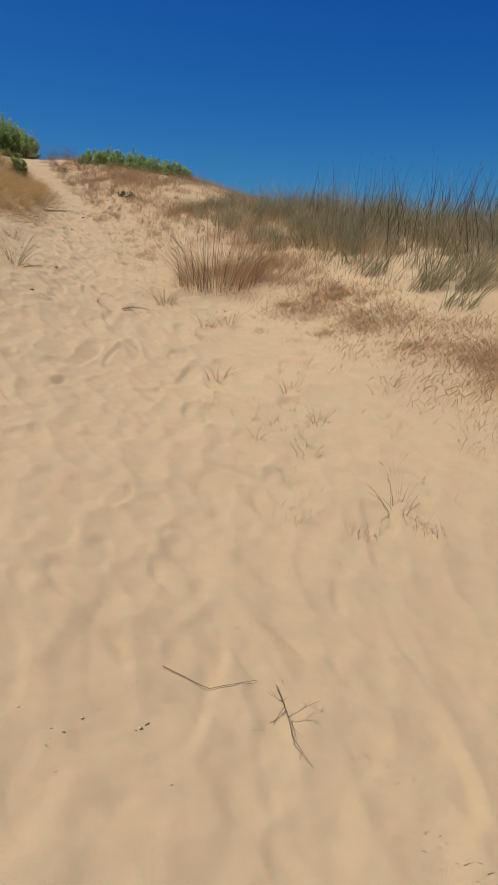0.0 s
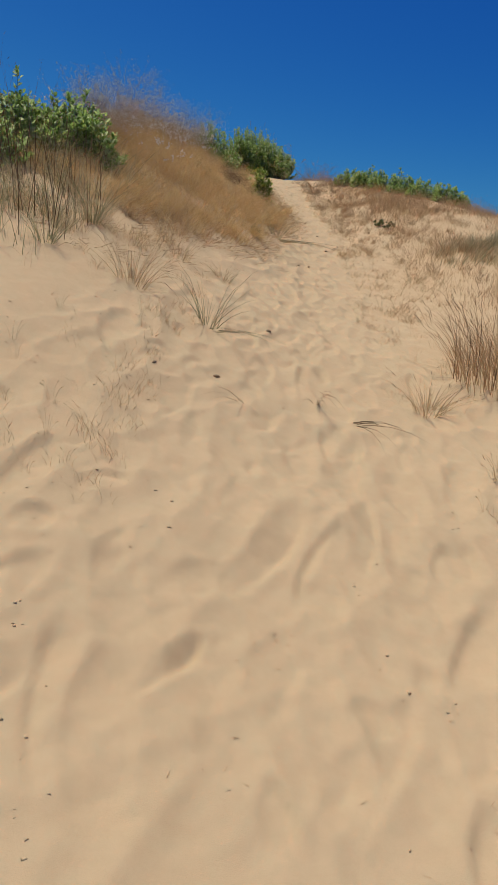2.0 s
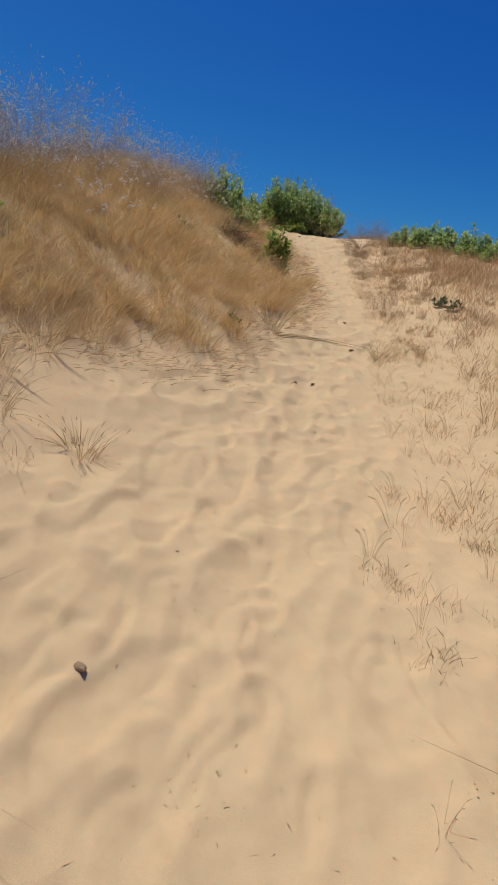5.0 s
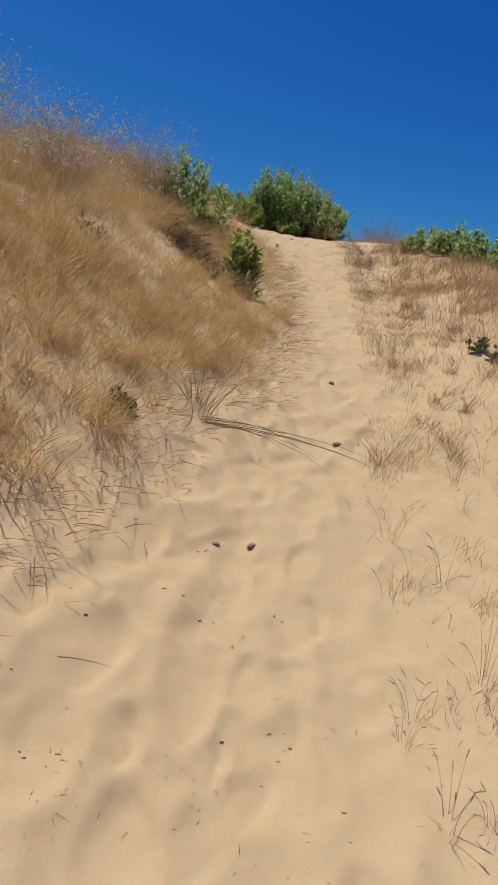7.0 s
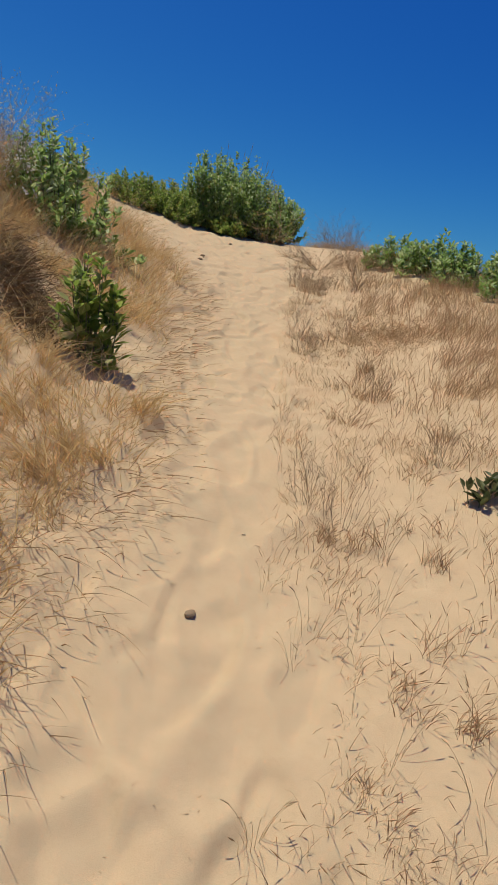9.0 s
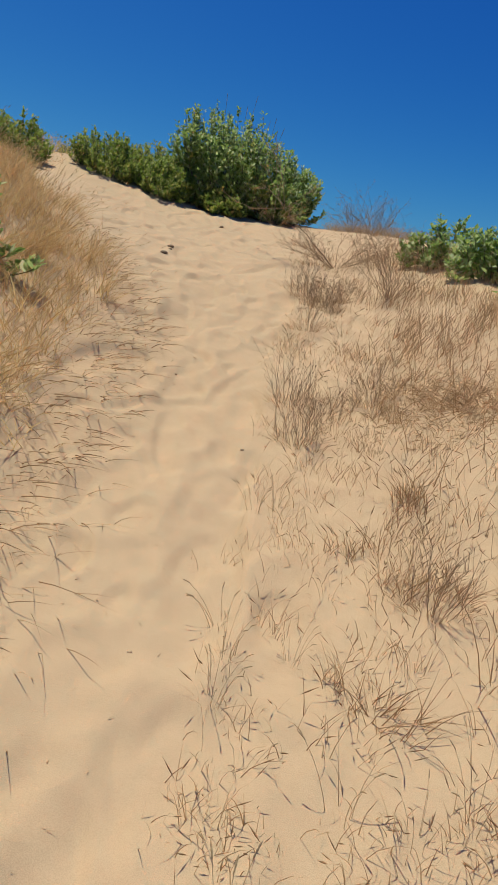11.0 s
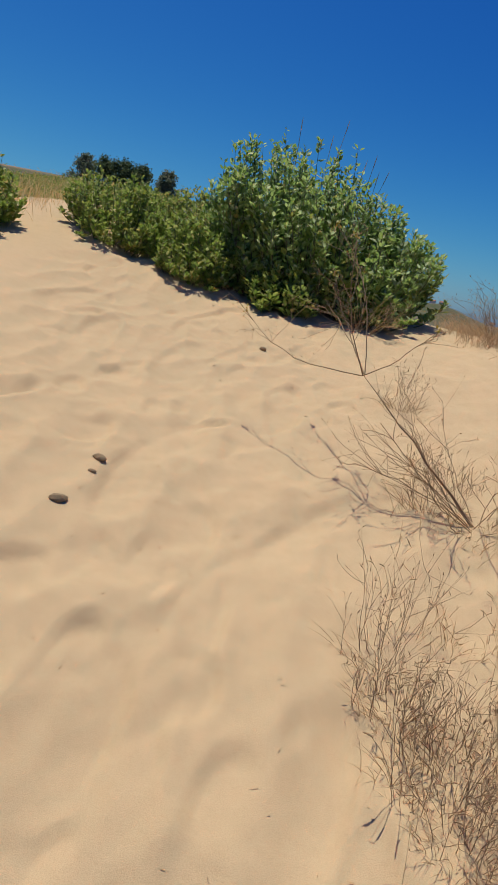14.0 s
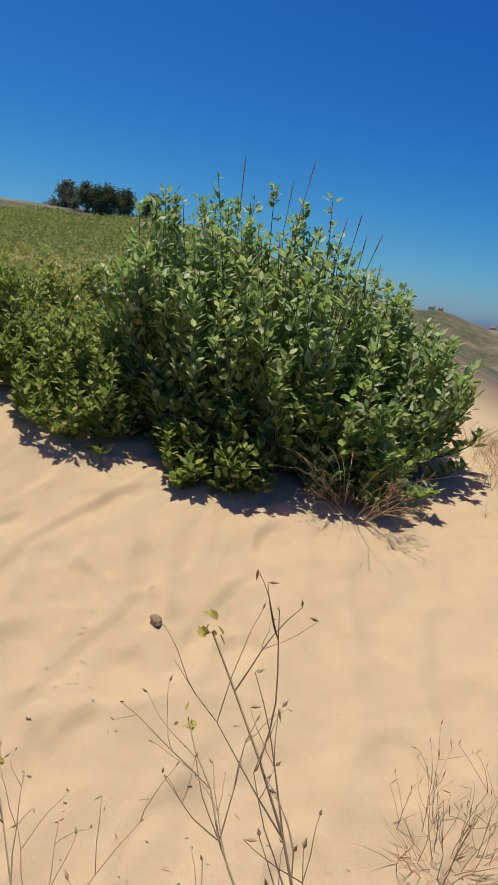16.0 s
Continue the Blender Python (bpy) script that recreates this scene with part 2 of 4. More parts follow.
def relief(x, y):
    z = wobble(x, y, WAVES) + wobble(x, y, LUMPS) * np.exp(-((x - trail_x(y)) / 2.5) ** 2) + trampled(x, y)
    flat_x, flat_y = np.ravel(x), np.ravel(y)
    add = np.zeros(flat_x.shape)
    prints = PRINTS
    if flat_x.size < 3000:
        prints = [p for p in PRINTS if flat_y.min() - 0.6 < p[1] < flat_y.max() + 0.6 and flat_x.min() - 0.6 < p[0] < flat_x.max() + 0.6]
    order = np.argsort(flat_y, kind="stable")
    ys = flat_y[order]
    for px, py, turn, a, b, deep, tip in prints:
        i = order[np.searchsorted(ys, py - 0.6):np.searchsorted(ys, py + 0.6)]
        dx, dy = flat_x[i] - px, flat_y[i] - py
        p, q = dx * np.cos(turn) + dy * np.sin(turn), -dx * np.sin(turn) + dy * np.cos(turn)
        d = np.sqrt((p / a) ** 2 + (q / b) ** 2)
        deep = deep * float(np.interp(py, (0, 5, 9), (0.4, 0.75, 1.0)))
        bowl = -deep * np.clip((1 - d) * 4.5, 0, 1) * (0.6 + 0.4 * p / a + tip * q / b)
        rim = 0.16 * deep * np.exp(-((d - 1.12) / 0.16) ** 2)
        add[i] = np.where(d < 1, np.minimum(add[i], bowl), np.maximum(add[i], np.where(add[i] < 0, add[i], rim)))
    near = np.clip(1.5 - np.hypot(x + 4, y - 11) / 22, 0, 1)
    return (z + add.reshape(np.shape(x))) * near


def ground_z(x, y):
    x, y = np.asarray(x, float), np.asarray(y, float)
    return dune(x, y) + relief(x, y)


# ---- mesh helpers ----


def mesh_object(name, verts, quads, tris, mat, parent=None, smooth=False):
    me = bpy.data.meshes.new(name)
    quads, tris = np.reshape(quads, (-1, 4)).astype(np.int32), np.reshape(tris, (-1, 3)).astype(np.int32)
    loops = np.concatenate((quads.ravel(), tris.ravel()))
    me.vertices.add(len(verts))
    me.vertices.foreach_set("co", np.asarray(verts, np.float32).ravel())
    me.loops.add(len(loops))
    me.loops.foreach_set("vertex_index", loops)
    me.polygons.add(len(quads) + len(tris))
    start = np.concatenate((np.arange(len(quads)) * 4, len(quads) * 4 + np.arange(len(tris)) * 3)).astype(np.int32)
    me.polygons.foreach_set("loop_start", start)
    me.polygons.foreach_set("use_smooth", np.full(len(start), smooth))
    me.update(calc_edges=True)
    me.validate()
    me.materials.append(mat)
    ob = new(name, me)
    if parent:
        ob.parent = parent
    return ob


class Shape:
    """Collects pieces and then makes one mesh of them."""

    def __init__(self):
        self.v, self.q, self.t, self.n = [], [], [], 0

    def add(self, v, q=(), t=()):
        self.v.append(np.reshape(v, (-1, 3)))
        if len(q):
            self.q.append(np.reshape(q, (-1, 4)) + self.n)
        if len(t):
            self.t.append(np.reshape(t, (-1, 3)) + self.n)
        self.n += len(self.v[-1])

    def make(self, name, mat, parent=None, smooth=False):
        cat = lambda a, k: np.concatenate(a) if a else np.zeros((0, k), int)
        return mesh_object(name, cat(self.v, 3), cat(self.q, 4), cat(self.t, 3), mat, parent, smooth)


def strips(shape, base, tip_dir, length, width, bend, bend_dir, seg=3, droop=0.0, flat=False):
    """Flat tapering blades. base, tip_dir, bend_dir: (n, 3); the rest (n,)."""
    n = len(base)
    side = np.cross(tip_dir, np.column_stack((np.cos(a := rng.uniform(0, 6.28, n)), np.sin(a), np.full(n, 3.0 if flat else 0.0))))
    side /= np.linalg.norm(side, axis=1)[:, None] + 1e-9
    rows = []
    for j in range(seg + 1):
        f = j / seg
        c = base + tip_dir * (length * f)[:, None] + bend_dir * (bend * length * f * f)[:, None]
        c[:, 2] -= droop * length * f ** 3
        if j < seg:
            w = (width * (1 - 0.75 * f) * 0.5)[:, None]
            rows += [c - side * w, c + side * w]
        else:
            rows.append(c)
    v = np.stack(rows, 1)
    k = 2 * seg + 1
    off = (np.arange(n) * k)[:, None]
    quads = np.concatenate([off + np.array([[2 * j, 2 * j + 1, 2 * j + 3, 2 * j + 2]]) for j in range(seg - 1)]) if seg > 1 else np.zeros((0, 4), int)
    shape.add(v, quads, off + np.array([[k - 3, k - 2, k - 1]]))
    return v[:, -1]


def spindles(shape, at, direction, length, width):
    """Slim seed heads, four-sided and pointed at both ends."""
    n = len(at)
    d = direction / (np.linalg.norm(direction, axis=1)[:, None] + 1e-9)
    a = np.cross(d, np.array([0.31, 0.52, 0.8]))
    a /= np.linalg.norm(a, axis=1)[:, None] + 1e-9
    b = np.cross(d, a)
    mid = at + d * (length * 0.4)[:, None]
    w = (width * 0.5)[:, None]
    v = np.stack((at, mid + a * w, mid + b * w, mid - a * w, mid - b * w, at + d * length[:, None]), 1)
    t = np.array([[0, 2, 1], [0, 3, 2], [0, 4, 3], [0, 1, 4], [5, 1, 2], [5, 2, 3], [5, 3, 4], [5, 4, 1]])
    shape.add(v, (), ((np.arange(n) * 6)[:, None, None] + t[None]).reshape(-1, 3))


def tube(shape, pts, r0, r1, sides=4):
    """A tapering round stem along a line of points."""
    pts = np.asarray(pts, float)
    n = len(pts)
    tan = np.gradient(pts, axis=0)
    tan /= np.linalg.norm(tan, axis=1)[:, None] + 1e-9
    ref = np.array([0.37, 0.21, 0.9]) if abs(tan[0] @ np.array([0.37, 0.21, 0.9])) < 0.9 else np.array([0.9, -0.3, 0.1])
    a = np.cross(tan, ref)
    a /= np.linalg.norm(a, axis=1)[:, None] + 1e-9
    b = np.cross(tan, a)
    r = (np.asarray(r0, float) if np.ndim(r0) else np.linspace(r0, r1, n))[:, None]
    rings = [pts + r * (a * math.cos(k * 2 * math.pi / sides) + b * math.sin(k * 2 * math.pi / sides)) for k in range(sides)]
    v = np.stack(rings, 1).reshape(-1, 3)
    q = [(i * sides + k, i * sides + (k + 1) % sides, (i + 1) * sides + (k + 1) % sides, (i + 1) * sides + k) for i in range(n - 1) for k in range(sides)]
    shape.add(v, q)


LEAF_FORM = np.array([(0, 0, 0), (0.30, 0.30, 0.05), (0.62, 0.27, 0.06), (1, 0, -0.05), (0.62, -0.27, 0.06), (0.30, -0.30, 0.05), (0.32, 0, -0.03), (0.64, 0, -0.03)])
LEAF_QUADS = np.array([(0, 6, 1, 0), (1, 6, 7, 2), (2, 7, 3, 2), (0, 5, 6, 0), (5, 4, 7, 6), (4, 3, 7, 4)])
LEAF_Q, LEAF_T = LEAF_QUADS[[1, 4]], np.array([(0, 6, 1), (2, 7, 3), (0, 5, 6), (4, 3, 7)])


def leaves(shape, at, out, size, broad=1.0, face=None):
    """Oval leaves folded along the rib. at, out: (n, 3)."""
    n = len(at)
    x = out / (np.linalg.norm(out, axis=1)[:, None] + 1e-9)
    up = np.tile((0.0, 0.0, 1.0), (n, 1)) + rng.normal(0, 0.45, (n, 3))
    if face is not None:
        up = face / (np.linalg.norm(face, axis=1)[:, None] + 1e-9)
    y = np.cross(up, x)
    y /= np.linalg.norm(y, axis=1)[:, None] + 1e-9
    if face is not None:
        x = np.cross(y, up)
    z = np.cross(x, y)
    f = LEAF_FORM
    v = at[:, None] + size[:, None, None] * (f[None, :, :1] * x[:, None] + broad * f[None, :, 1:2] * y[:, None] + f[None, :, 2:] * z[:, None])
    off = (np.arange(n) * 8)[:, None, None]
    shape.add(v, (off + LEAF_Q[None]).reshape(-1, 4), (off + LEAF_T[None]).reshape(-1, 3))


def unit(v):
    return v / (np.linalg.norm(v, axis=-1, keepdims=True) + 1e-9)


def thing(name, x, y, label, category, group="", sink=0.01):
    e = new(name)
    e.location = (x, y, float(ground_z(x, y)) - sink)
    e.empty_display_size = 0.1
    return tagged(e, label, category, group)


def stuff(ob, label, category):
    return tagged(ob, label, category, kind="stuff")


# ---- ground ----


def axis(core_lo, core_hi, step, reach, grow=1.1):
    mid = np.arange(core_lo, core_hi + step / 2, step)
    tail, d, s = [], 0.0, step
    while d < reach:
        s = s * grow
        d += s
        tail.append(d)
    tail = np.array(tail)
    return np.concatenate((core_lo - tail[::-1], mid, core_hi + tail))


def build_ground():
    u, v = axis(-2.2, 2.2, 0.018, 3200, 1.09), axis(-0.5, 22.5, 0.021, 3200, 1.09)
    vv, uu = np.meshgrid(v, u, indexing="ij")
    x, y = trail_x(vv) + uu, vv
    z = ground_z(x, y)
    nv, nu = len(v), len(u)
    i = (np.arange(nv - 1)[:, None] * nu + np.arange(nu - 1)[None]).ravel()
    q = np.column_stack((i, i + 1, i + nu + 1, i + nu))
    ob = mesh_object("ground", np.stack((x, y, z), -1).reshape(-1, 3), q, (), SAND, smooth=True)
    return tagged(ob, "pale golden dune sand trodden with soft footprints", "sand dune", kind="structure")


build_ground()

# ---- plants: kinds ----


def scatter_xyz(u, v):
    x = trail_x(v) + u
    return np.column_stack((x, v, ground_z(x, v) - 0.006))


def grass_lines(n, spread, up):
    a = rng.uniform(0, 6.28, n)
    out = np.column_stack((np.cos(a), np.sin(a), np.zeros(n)))
    tip = unit(out * rng.uniform(0.05, spread, n)[:, None] + np.array([0, 0, up]))
    return out, tip


def tuft(name, x, y, h, r, count, label, blade_mat, seed_mat=None, seeds=0.4, spread=0.8, width=0.004, bend=0.35, group="", droop=0.2, litter=True, lean=(0.10, -0.05, 0)):
    """A clump of grass: blades from one crown, seed heads, and dead blades lying round it."""
    e = thing(name, x, y, label, "grass tuft", group)
    lean = np.array(lean)
    out, tip = grass_lines(count, spread, 1.0)
    base = out * (r * np.sqrt(rng.uniform(0, 1, count)))[:, None]
    base[:, 2] = ground_z(x + base[:, 0], y + base[:, 1]) - e.location.z - 0.01
    s = Shape()
    ln = h * rng.uniform(0.45, 1.15, count)
    ends = strips(s, base, unit(tip + lean), ln, np.full(count, width) * rng.uniform(0.7, 1.3, count), bend * rng.uniform(0.3, 1.4, count), out, 4, droop)
    tagged(s.make("grass", blade_mat, e), kind="stuff")
    if seed_mat:
        k = rng.uniform(0, 1, count) < seeds
        s = Shape()
        spindles(s, ends[k], unit(tip[k] + out[k] * 0.5 + rng.normal(0, 0.2, (k.sum(), 3))), h * rng.uniform(0.09, 0.2, k.sum()) + 0.01, np.full(k.sum(), 0.004) * rng.uniform(0.7, 1.4, k.sum()))
        if s.n:
            tagged(s.make("seed_growth", seed_mat, e), kind="stuff")
    if litter:
        m = max(6, count // 5)
        a = rng.uniform(0, 6.28, m)
        p = np.column_stack((np.cos(a), np.sin(a), np.zeros(m))) * (r * rng.uniform(0.2, 1.5, m) + 0.02)[:, None]
        b = rng.uniform(0, 6.28, m)
        d = np.column_stack((np.cos(b), np.sin(b), np.full(m, 0.08)))
        p[:, 2] = ground_z(x + p[:, 0], y + p[:, 1]) - e.location.z + 0.004
        s = Shape()
        strips(s, p, unit(d), h * rng.uniform(0.2, 0.7, m), np.full(m, width), rng.uniform(0, 0.5, m), unit(rng.normal(0, 1, (m, 3)) * (1, 1, 0.05)), 3, 0.03, True)
        tagged(s.make("dead_grass", TWIG, e), kind="stuff")
    return e


def shrub(name, x, y, rx, ry, h, shoots, leaf, label, leaf_mat, turn=0.0, low_mat=None, category="shrub", loose=0, group="", per_shoot=46, stray=0.12, fill=1.0, skew=0.0, fan=0.5):
    """A leafy bush: upright shoots from a wide foot, each with ascending oval leaves up to its tip, over a skirt of side shoots."""
    e = thing(name, x, y, label, category, group)
    stems = Shape()
    c, sn = math.cos(turn), math.sin(turn)
    spots, outs, sizes, faces, ups = [], [], [], [], []
    skirt = int(shoots * 0.45 * fill)
    for k in range(shoots + skirt):
        side = k >= shoots
        a, rr = rng.uniform(0, 6.28), math.sqrt(rng.uniform(0, 1))
        if side:
            rr = rng.uniform(0.75, 1.0)
        rr *= 1 + 0.10 * math.sin(3 * a + x) + 0.07 * math.sin(7 * a + y)
        ox, oy = rr * math.cos(a) * rx, rr * math.sin(a) * ry
        dx, dy = c * ox - sn * oy, sn * ox + c * oy
        dome = math.sqrt(max(0.06, 1 - 0.78 * rr * rr))
        bulge = 1 + 0.10 * math.sin(5.1 * dx / rx + x) * math.sin(4.3 * dy / ry + y)
        top = h * dome * bulge * (1 - skew * ox / rx) * rng.uniform(0.72, 1.0)
        if rng.uniform() < 0.16:
            top *= 1 + rng.uniform(0, stray)
        if side:
            top *= rng.uniform(0.22, 0.75)
        foot = float(dune(x + dx, y + dy)) - e.location.z
        pull = rng.uniform(0.55, 0.8) if side else rng.uniform(1 - fan, 1 - 0.5 * fan)
        root = np.array([dx * pull, dy * pull, 0])
        root[2] = float(dune(x + root[0], y + root[1])) - e.location.z - 0.03
        end = np.array([dx, dy, foot + top])
        f = np.linspace(0, 1, 7)[:, None]
        ctrl = root * 0.45 + end * 0.55 + (np.array([dx, dy, 0]) - root) * 0.35 * (1, 1, 0) + rng.normal(0, 0.03 * h, 3)
        line = root * (1 - f) ** 2 + 2 * ctrl * f * (1 - f) + end * f * f
        tube(stems, line, 0.004 + 0.003 * h, 0.0016, 3)
        n = max(7, int(per_shoot * (0.5 + 0.5 * top / h)))
        t = 1 - 0.92 * rng.uniform(0, 1, n) ** 1.25
        at = np.column_stack([np.interp(t, f[:, 0], line[:, j]) for j in range(3)])
        ang = 2.4 * np.arange(n) + rng.normal(0, 0.5, n)
        rise = np.clip(0.15 + 0.9 * t ** 2 + rng.normal(0, 0.45, n), -0.5, 1.9)
        out = np.column_stack((np.cos(ang), np.sin(ang), rise))
        at = at + out * (1, 1, 0.2) * rng.uniform(0.0, 0.55, n)[:, None] * leaf * (1.6 - t)[:, None]
        low = dune(x + at[:, 0], y + at[:, 1]) - e.location.z + 0.02
        at[:, 2] = np.maximum(at[:, 2], low)
        face = np.column_stack((-np.cos(ang) * 0.7, -np.sin(ang) * 0.7, np.full(n, 0.8))) + rng.normal(0, 0.35, (n, 3))
        spots.append(at)
        outs.append(out)
        sizes.append(leaf * rng.uniform(0.6, 1.2, n) * (1.15 - 0.45 * t ** 3))
        faces.append(face)
        ups.append((at[:, 2] - low) / h)
    at, out, size, face, up = (np.concatenate(q) for q in (spots, outs, sizes, faces, ups))
    n = len(at)
    pale = (rng.uniform(0, 1, n) < np.clip((0.42 + 0.35 * np.sin(6 * at[:, 0] + 2) * np.sin(5 * at[:, 1])) - 1.3 * up, 0.02, 0.7)) if low_mat else np.zeros(n, bool)
    single = np.zeros(n, bool)
    if loose:
        # the leaves nearest the trail, one by one
        single[np.argsort(np.hypot(x + at[:, 0] + 5.6, y + at[:, 1] - 19.6) + rng.uniform(0, 0.5, n))[:loose]] = True
        one = Shape()
        leaves(one, np.zeros((1, 3)), np.array([(1.0, 0, 0)]), np.array([1.0]))
        first = one.make("leaf", leaf_mat, e)
        for j, i in enumerate(np.flatnonzero(single)):
            ob = first if j == 0 else bpy.data.objects.new("leaf", first.data)
            if j:
                scene.collection.objects.link(ob)
                ob.parent = e
            turn_to = Vector(out[i]).to_track_quat("X", "Z").to_matrix().to_4x4()
            ob.matrix_basis = Matrix.Translation(at[i]) @ turn_to @ pose(0, 0, 0, rng.uniform(-40, 40)) @ Matrix.Scale(float(size[i]), 4)
    tagged(stems.make("branchwork", STEM, e, True), kind="stuff")
    crown = Shape()
    keep = ~pale & ~single
    leaves(crown, at[keep], out[keep], size[keep] * 1.1, 0.85, face[keep])
    tagged(crown.make("foliage", leaf_mat, e), kind="stuff")
    if low_mat and (pale & ~single).any():
        low = Shape()
        k = pale & ~single
        leaves(low, at[k], out[k], size[k] * 1.15, 1.0, face[k])
        tagged(low.make("yellowing_foliage", low_mat, e), "yellowing lower leaves", kind="stuff")
    return e


def branching(shape, start, way, length, r, depth, twist=0.5, kids=3):
    """A bare stem that forks again and again."""
    pts, p, d = [start], np.array(start, float), unit(np.array(way, float))
    for _ in range(5):
        d = unit(d + rng.normal(0, 0.10, 3))
        p = p + d * length / 5
        pts.append(p.copy())
    tube(shape, pts, r, r * 0.45, 4 if r > 0.0025 else 3)
    ends = [p]
    if depth:
        for k in range(kids):
            i = rng.integers(2, 6)
            w = unit(d + rng.normal(0, twist, 3))
            ends += branching(shape, pts[i], w, length * rng.uniform(0.35, 0.65), r * 0.6, depth - 1, twist, kids)
    return ends


def dead_brush(name, x, y, r, h, stems, label, mat=DEADBRUSH, depth=2, category="dead shrub", seeds=True, fluff=0):
    e = thing(name, x, y, label, category)
    s, ends = Shape(), []
    for _ in range(stems):
        a = rng.uniform(0, 6.28)
        o = np.array([math.cos(a), math.sin(a), 0])
        ends += branching(s, o * r * 0.15 * rng.uniform(0, 1) - np.array([0, 0, 0.01]), o * r * rng.uniform(0.2, 1.0) + np.array([0, 0, h * rng.uniform(0.5, 1)]), math.hypot(r, h) * rng.uniform(0.5, 0.95), 0.002, depth)
    tagged(s.make("twiggy_growth", mat, e), kind="stuff")
    if seeds:
        ends = np.array(ends)
        s = Shape()
        spindles(s, ends, unit(rng.normal(0, 1, ends.shape) + (0, 0, 0.8)), rng.uniform(0.01, 0.022, len(ends)), rng.uniform(0.003, 0.006, len(ends)))
        for _ in range(fluff):
            spindles(s, ends + rng.normal(0, 0.02, ends.shape), unit(rng.normal(0, 1, ends.shape) + (0, 0, 0.5)), rng.uniform(0.015, 0.035, len(ends)), rng.uniform(0.006, 0.011, len(ends)))
        tagged(s.make("seed_growth", PETAL if fluff else STRAW, e), kind="stuff")
    return e


def grass_mass(name, u, v, h, mat, label, spread=0.7, width=0.0035, bend=0.4, seed_mat=None, seeds=0.35, lean=(0.12, -0.05, 0), droop=0.25):
    """A stand of grass too thick to count."""
    p = scatter_xyz(u, v)
    n = len(p)
    out, tip = grass_lines(n, spread, 1.0)
    swirl = np.column_stack((np.sin(2.9 * p[:, 0] + 2.1 * p[:, 1]), np.sin(2.3 * p[:, 1] - 1.9 * p[:, 0] + 1), np.zeros(n))) * 0.14
    lean = np.array(lean) + swirl
    s = Shape()
    ends = strips(s, p, unit(tip + lean), h, np.full(n, width) * rng.uniform(0.7, 1.4, n), bend * rng.uniform(0.3, 1.3, n), unit(out + 1.2 * lean), 3, droop)
    if seed_mat:
        k = rng.uniform(0, 1, n) < seeds
        spindles(s, ends[k], unit(tip[k] + out[k] * 0.5 + lean[k] + (0, 0, -0.3)), rng.uniform(0.025, 0.055, k.sum()), rng.uniform(0.002, 0.0042, k.sum()))
    return stuff(s.make(name, mat), label, "grass")


def region(n, v0, v1, inside, u0, u1):
    """Random places (u across, v along) kept with the chance that inside(u, v) gives."""
    u, v = rng.uniform(u0, u1, n), rng.uniform(v0, v1, n)
    keep = rng.uniform(0, 1, n) < inside(u, v)
    return u[keep], v[keep]


def clumpy(u, v, scale=1.0):
    return np.clip(0.5 + 0.5 * np.sin(3.1 * u * scale + 1.7 * np.sin(2.3 * v * scale)) * np.sin(2.7 * v * scale + 1.3 * np.sin(1.9 * u * scale)) + 0.4 * np.sin(7.3 * u * scale + 1.6 * np.sin(4.1 * v * scale)) * np.sin(6.1 * v * scale + 1.4 * np.sin(5.3 * u * scale)), 0, 1)


# ---- plants: places ----

# the thick tawny grass on the bank beside the trail
BANK_V = (9.3, 10, 11, 11.6, 12.8, 13.5, 14.6, 16.2, 17.7, 18.4, 19.2)
BANK_U = (-2.1, -1.45, -0.75, -0.5, -0.45, -0.15, -0.12, -0.35, -0.5, -0.95, -1.9)


def bank(u, v):
    d = np.interp(v, BANK_V, BANK_U) - u
    return np.clip(d / 0.2, 0, 1) * np.clip(1.4 * clumpy(u, v, 1.25) + 0.12, 0.2, 1) * np.clip((6.5 + u) / 3, 0.15, 1) * (1 - 0.95 * np.exp(-((u + 1.55) / 0.4) ** 2 - ((v - 14.2) / 0.55) ** 2)) * (1 - 0.9 * np.exp(-((u + 0.9) / 0.25) ** 2 - ((v - 12.4) / 0.35) ** 2))


def bank_inner(u, v):
    """The bank again, thinning out towards its edge and broken where dark brush shows."""
    d = np.interp(v, BANK_V, BANK_U) - u
    return bank(u, v) * np.clip(d / np.interp(v, (14, 16), (0.3, 0.75)), 0.12, 1) * (1 - 0.97 * np.exp(-((u + 1.2 - 0.9 * (v - 15.3)) / 0.5) ** 2 - ((v - 15.25) / 0.5) ** 2))


def tussocks(count, v0, v1, inside, u0, u1, blades, r):
    """Places of blades gathered in clumps, and for each blade its clump's lean and vigour."""
    cu, cv = region(count, v0, v1, inside, u0, u1)
    n = rng.integers(blades // 2, blades * 2, len(cu))
    k = np.repeat(np.arange(len(cu)), n)
    rr = (r * rng.uniform(0.5, 1.4, len(cu)))[k]
    a = rng.uniform(0, 6.28, len(k))
    d = rr * np.sqrt(rng.uniform(0, 1, len(k)))
    lean = np.column_stack((rng.normal(0.22, 0.28, len(cu)), rng.normal(-0.15, 0.25, len(cu)), np.zeros(len(cu))))
    return cu[k] + d * np.cos(a), cv[k] + d * np.sin(a), lean[k], rng.uniform(0.55, 1.25, len(cu))[k] * (1.1 - 0.35 * d / rr)


